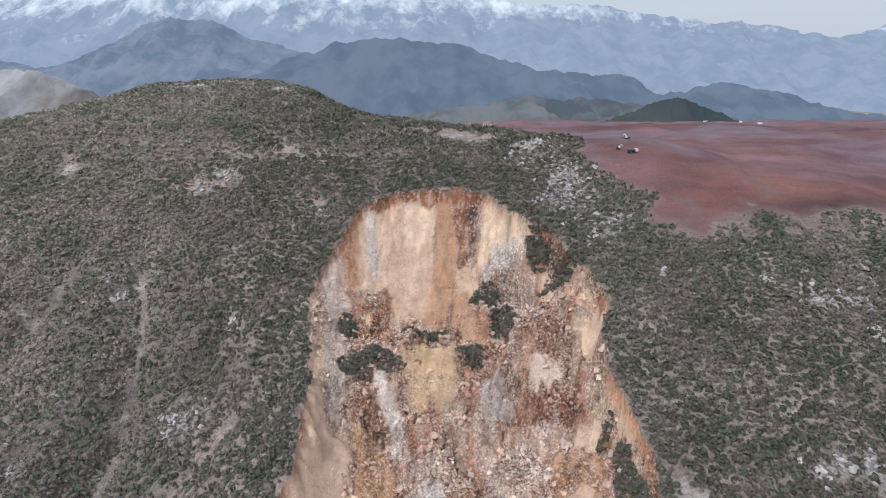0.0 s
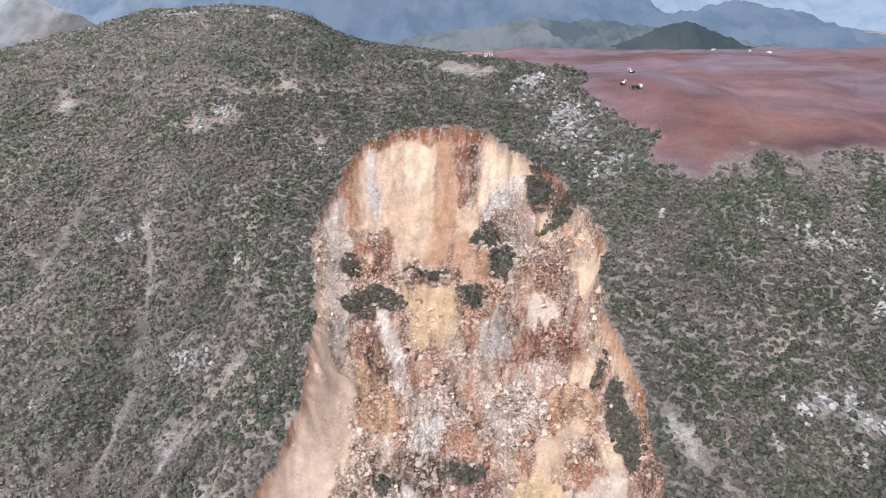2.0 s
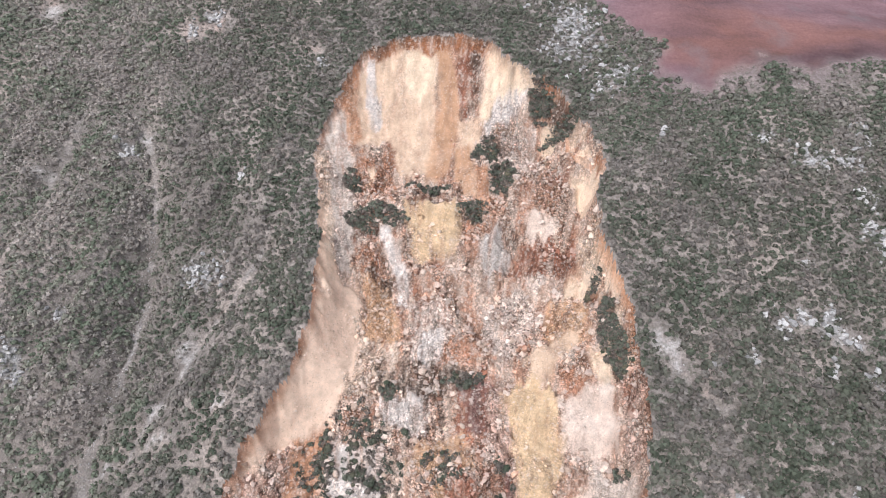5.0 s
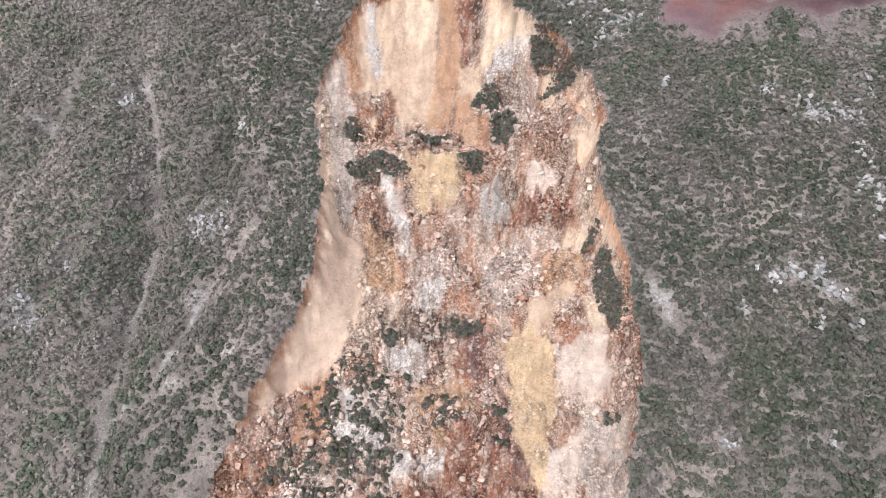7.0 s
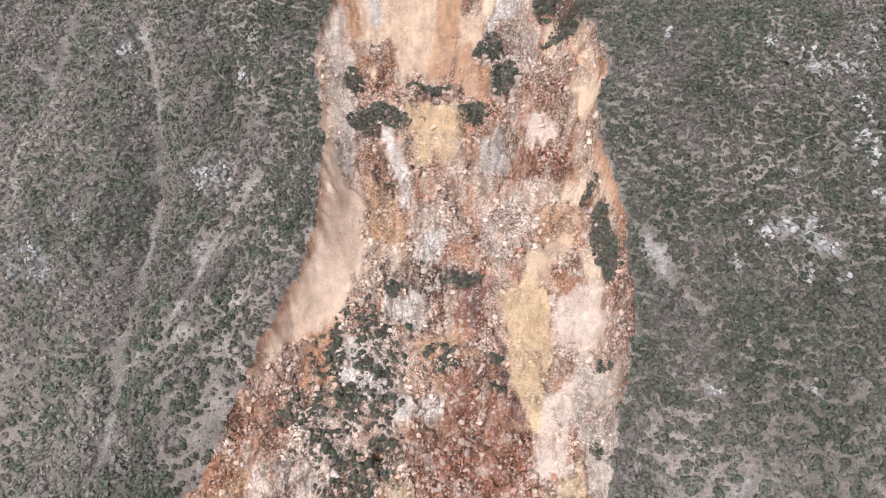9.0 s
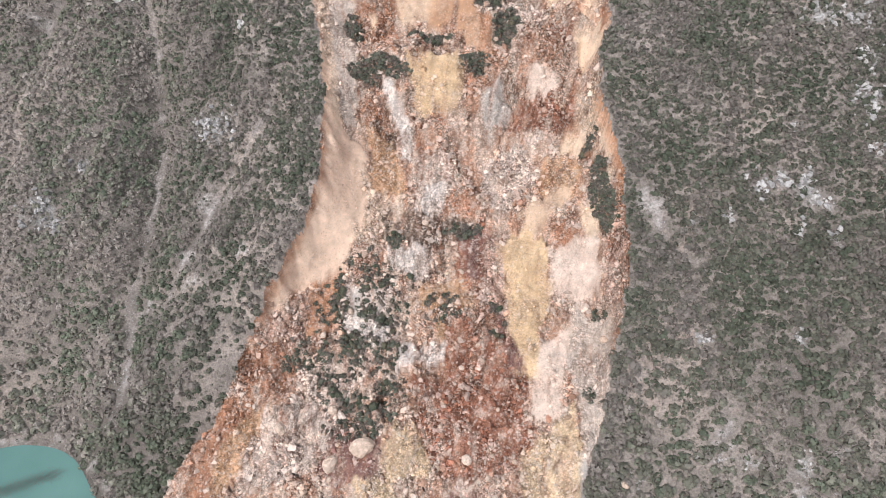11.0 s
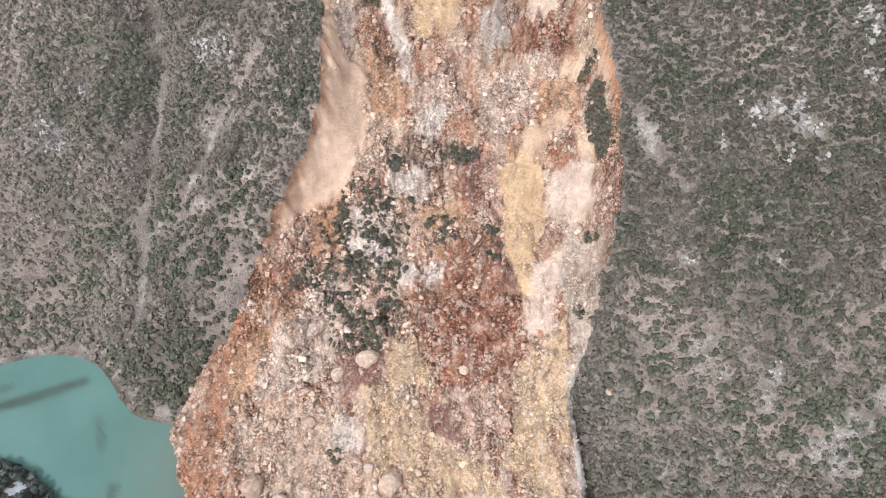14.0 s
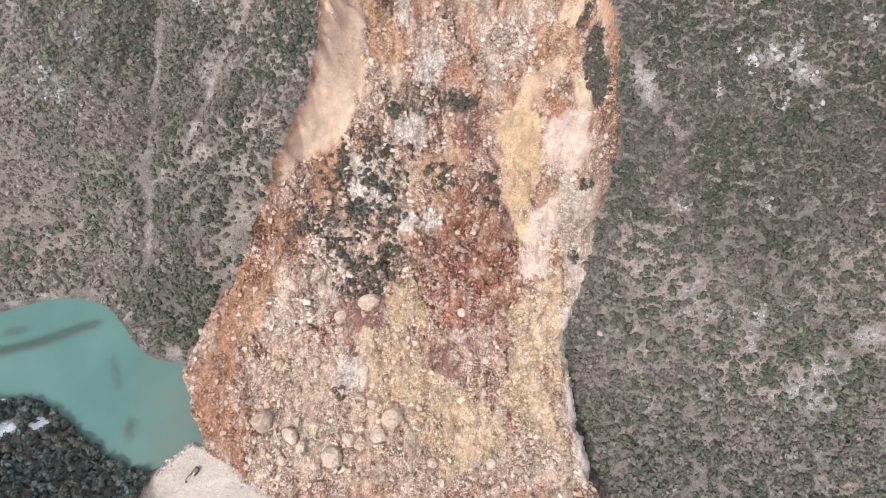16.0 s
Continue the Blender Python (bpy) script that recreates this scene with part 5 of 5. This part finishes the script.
# machines
M_STEEL = plain("dark_track_steel", (0.05, 0.05, 0.05), 0.6, 0.3)
M_GLASS = plain("cab_glass", (0.02, 0.03, 0.035), 0.08, 0.0, 0.0)
M_OLIVE = plain("dusty_olive_paint", (0.17, 0.17, 0.11), 0.5)
M_WHITE = plain("dusty_white_paint", (0.75, 0.74, 0.72), 0.5)
M_TIPPER = plain("dark_blue_paint", (0.05, 0.06, 0.08), 0.5)


def excavator(x, y, turn, paint, label, reach=1.0, size=1.0):
    root = tagged(new("excavator"), label, "excavator", "machines at work on the slide")
    for s in (-1, 1):
        track = part("track", box(-1.9, 1.9, s * 1.35 - 0.3, s * 1.35 + 0.3, 0.0, 0.85, 0.22), M_STEEL, root, "dark steel crawler track")
        for wx in (-1.35, 0, 1.35):
            part("wheel", drum(wx, s * 1.67, 0.4, 0.27, 0.1), M_STEEL, track)
    part("turntable", box(-0.9, 0.9, -0.9, 0.9, 0.75, 1.05, 0.1), M_STEEL, root)
    part("body", box(-2.3, 1.2, -1.35, 1.35, 1.05, 1.95, 0.12), paint, root)
    part("counterweight", box(-2.95, -2.2, -1.35, 1.35, 1.05, 2.15, 0.25), M_STEEL, root)
    cab = part("cab", box(0.0, 1.6, 0.35, 1.35, 1.95, 2.95, 0.12, 0.08), M_WHITE, root, "pale painted cab")
    part("windscreen", box(1.54, 1.6, 0.47, 1.23, 2.05, 2.8, 0.0), M_GLASS, cab)
    part("side_window", box(0.25, 1.35, 1.30, 1.37, 2.1, 2.75, 0.0), M_GLASS, cab)
    part("boom", beam([(0.9, 1.5), (2.2, 3.6), (3.6, 4.1), (6.0 * reach, 3.3)], 0.55, 0.62), paint, root)
    part("arm", beam([(5.6 * reach, 3.75), (6.0 * reach, 3.3), (6.9 * reach, 0.9)], 0.42, 0.5), paint, root)
    part("bucket", box(6.3 * reach, 7.3 * reach, -0.6, 0.6, 0.05, 0.95, 0.2, 0.15), M_STEEL, root)
    root.matrix_basis = Matrix.Translation((x, y, float(height(x, y)) + 0.02)) @ pose(0, 0, 0, 0, 0, turn) @ Matrix.Scale(size, 4)
    return root


def wheels(root, xs, half):
    for wx in xs:
        for s in (-1, 1):
            w = part("wheel", drum(wx, s * half, 0.5, 0.5, 0.35), M_STEEL, root)
            part("rim", drum(wx, s * (half + 0.15), 0.5, 0.26, 0.1, 10), M_WHITE, w)


def truck(x, y, turn):
    root = tagged(new("dump_truck"), "dark dump truck with a white cab on red earth", "truck", "machines at work on the slide")
    wheels(root, (-2.6, -1.4, 2.4), 1.05)
    part("chassis", box(-3.4, 3.4, -0.5, 0.5, 0.6, 0.95, 0.05), M_STEEL, root)
    part("tipper_bed", box(-3.5, 1.2, -1.25, 1.25, 1.0, 2.4, 0.1), M_TIPPER, root)
    cab = part("cab", box(1.5, 3.5, -1.2, 1.2, 0.8, 2.8, 0.15), M_WHITE, root)
    part("windscreen", box(3.47, 3.53, -1.0, 1.0, 1.8, 2.5, 0.0), M_GLASS, cab)
    root.matrix_basis = Matrix.Translation((x, y, float(height(x, y)))) @ pose(0, 0, 0, 0, 0, turn)


def van(x, y, turn):
    root = tagged(new("van"), "small white van parked on the red field", "van", "vans on the red field")
    wheels(root, (-1.5, 1.5), 0.8)
    body = part("body", box(-2.5, 2.5, -0.95, 0.95, 0.4, 2.1, 0.25), M_WHITE, root)
    part("windscreen", box(2.44, 2.52, -0.75, 0.75, 1.25, 1.9, 0.0), M_GLASS, body)
    for s in (-1, 1):
        part("side_window", box(0.4, 2.0, s * 0.93 - 0.04, s * 0.93 + 0.04, 1.25, 1.85, 0.0), M_GLASS, body)
    root.matrix_basis = Matrix.Translation((x, y, float(height(x, y)))) @ pose(0, 0, 0, 0, 0, turn)


M_ROOF = plain("weathered_roof_tiles", (0.30, 0.17, 0.13), 0.8)
M_RENDER = plain("whitewashed_render", (0.72, 0.70, 0.66), 0.8)
M_PANE = plain("dark_window", (0.05, 0.055, 0.06), 0.2)


def house(x, y, turn, long, wide, tall):
    root = tagged(new("house"), "small whitewashed house with a low tiled roof", "house", "houses on the saddle")
    wall = part("wall", box(-long / 2, long / 2, -wide / 2, wide / 2, -1.5, tall, 0.04), M_RENDER, root)
    for k in range(3):
        wx = (k - 1) * long * 0.3
        part("door" if k == 1 else "window", box(wx - 0.6, wx + 0.6, -wide / 2 - 0.04, -wide / 2 + 0.1, 0.1 if k == 1 else 1.0, 2.2, 0.02), M_PANE, wall)
    bm = bmesh.new()
    over = 0.5
    ends = [[bm.verts.new((sx * (long / 2 + over), sy * (wide / 2 + over), z)) for sy, z in ((-1, tall), (-1, tall + 0.2), (0, tall + wide * 0.28), (1, tall + 0.2), (1, tall))] for sx in (-1, 1)]
    for i in range(5):
        bm.faces.new((ends[0][i], ends[1][i], ends[1][(i + 1) % 5], ends[0][(i + 1) % 5]))
    bm.faces.new(ends[0]), bm.faces.new(ends[1][::-1])
    bmesh.ops.recalc_face_normals(bm, faces=bm.faces)
    part("roof", bm, M_ROOF, root, "weathered reddish tile roof")
    root.matrix_basis = Matrix.Translation((x, y, float(height(x, y)))) @ pose(0, 0, 0, 0, 0, turn)


for hx, hy, ht, hl in ((30, 612, 12, 11), (44, 618, -20, 8), (20, 622, 35, 7)):
    house(hx, hy, ht, hl, 6.0, 3.4)

excavator(-140, 29, 232, M_OLIVE, "dusty dark crawler excavator on the landing by the lake")
excavator(123, 431, 40, M_WHITE, "white crawler excavator on the red earth field", 0.8, 0.75)
excavator(135, 455, 120, M_WHITE, "white crawler excavator with its boom lowered on red earth", 0.8, 0.75)
truck(131, 425, 10)
for vx, vy, vt in ((290, 690, 20), (305, 640, 80), (325, 640, 130)):
    van(vx, vy, vt)


# driftwood on the lake
def driftwood():
    spots = []
    for a, b, n in (((-290, 94), (-249, 106), 2400), ((-249, 106), (-218, 118), 1700), ((-275, 111), (-262, 113), 350), ((-204, 96), (-196, 78), 420), ((-184, 58), (-183, 48), 420)):
        t = np.round(rng.rand(n) * 9 + 0.3 * rng.randn(n)) / 9 + 0.04 * rng.randn(n)
        spots += [(a[0] + (b[0] - a[0]) * k + rng.randn() * 2.4, a[1] + (b[1] - a[1]) * k + rng.randn() * 2.0) for k in t]
    vs, fs = [], []
    for k, (x, y) in enumerate(spots):
        a, length, w = rng.uniform(0, 3.14), rng.uniform(0.15, 0.8), rng.uniform(0.05, 0.17)
        c, s = math.cos(a), math.sin(a)
        corners = [(i * length / 2, j * w, h) for h in (-0.05, 0.12) for i, j in ((-1, -1), (1, -0.6), (1, 0.6), (-1, 1))]
        vs += [(x + p * c - q * s, y + p * s + q * c, h) for p, q, h in corners]
        o = k * 8
        fs += [(o, o + 3, o + 2, o + 1), (o + 4, o + 5, o + 6, o + 7), (o, o + 1, o + 5, o + 4), (o + 1, o + 2, o + 6, o + 5), (o + 2, o + 3, o + 7, o + 6), (o + 3, o, o + 4, o + 7)]
    tagged(new("driftwood", mesh_from("driftwood", np.array(vs), np.array(fs), M_DRIFT)), "dark driftwood and twigs floating on the lake", "driftwood", kind="stuff")


driftwood()
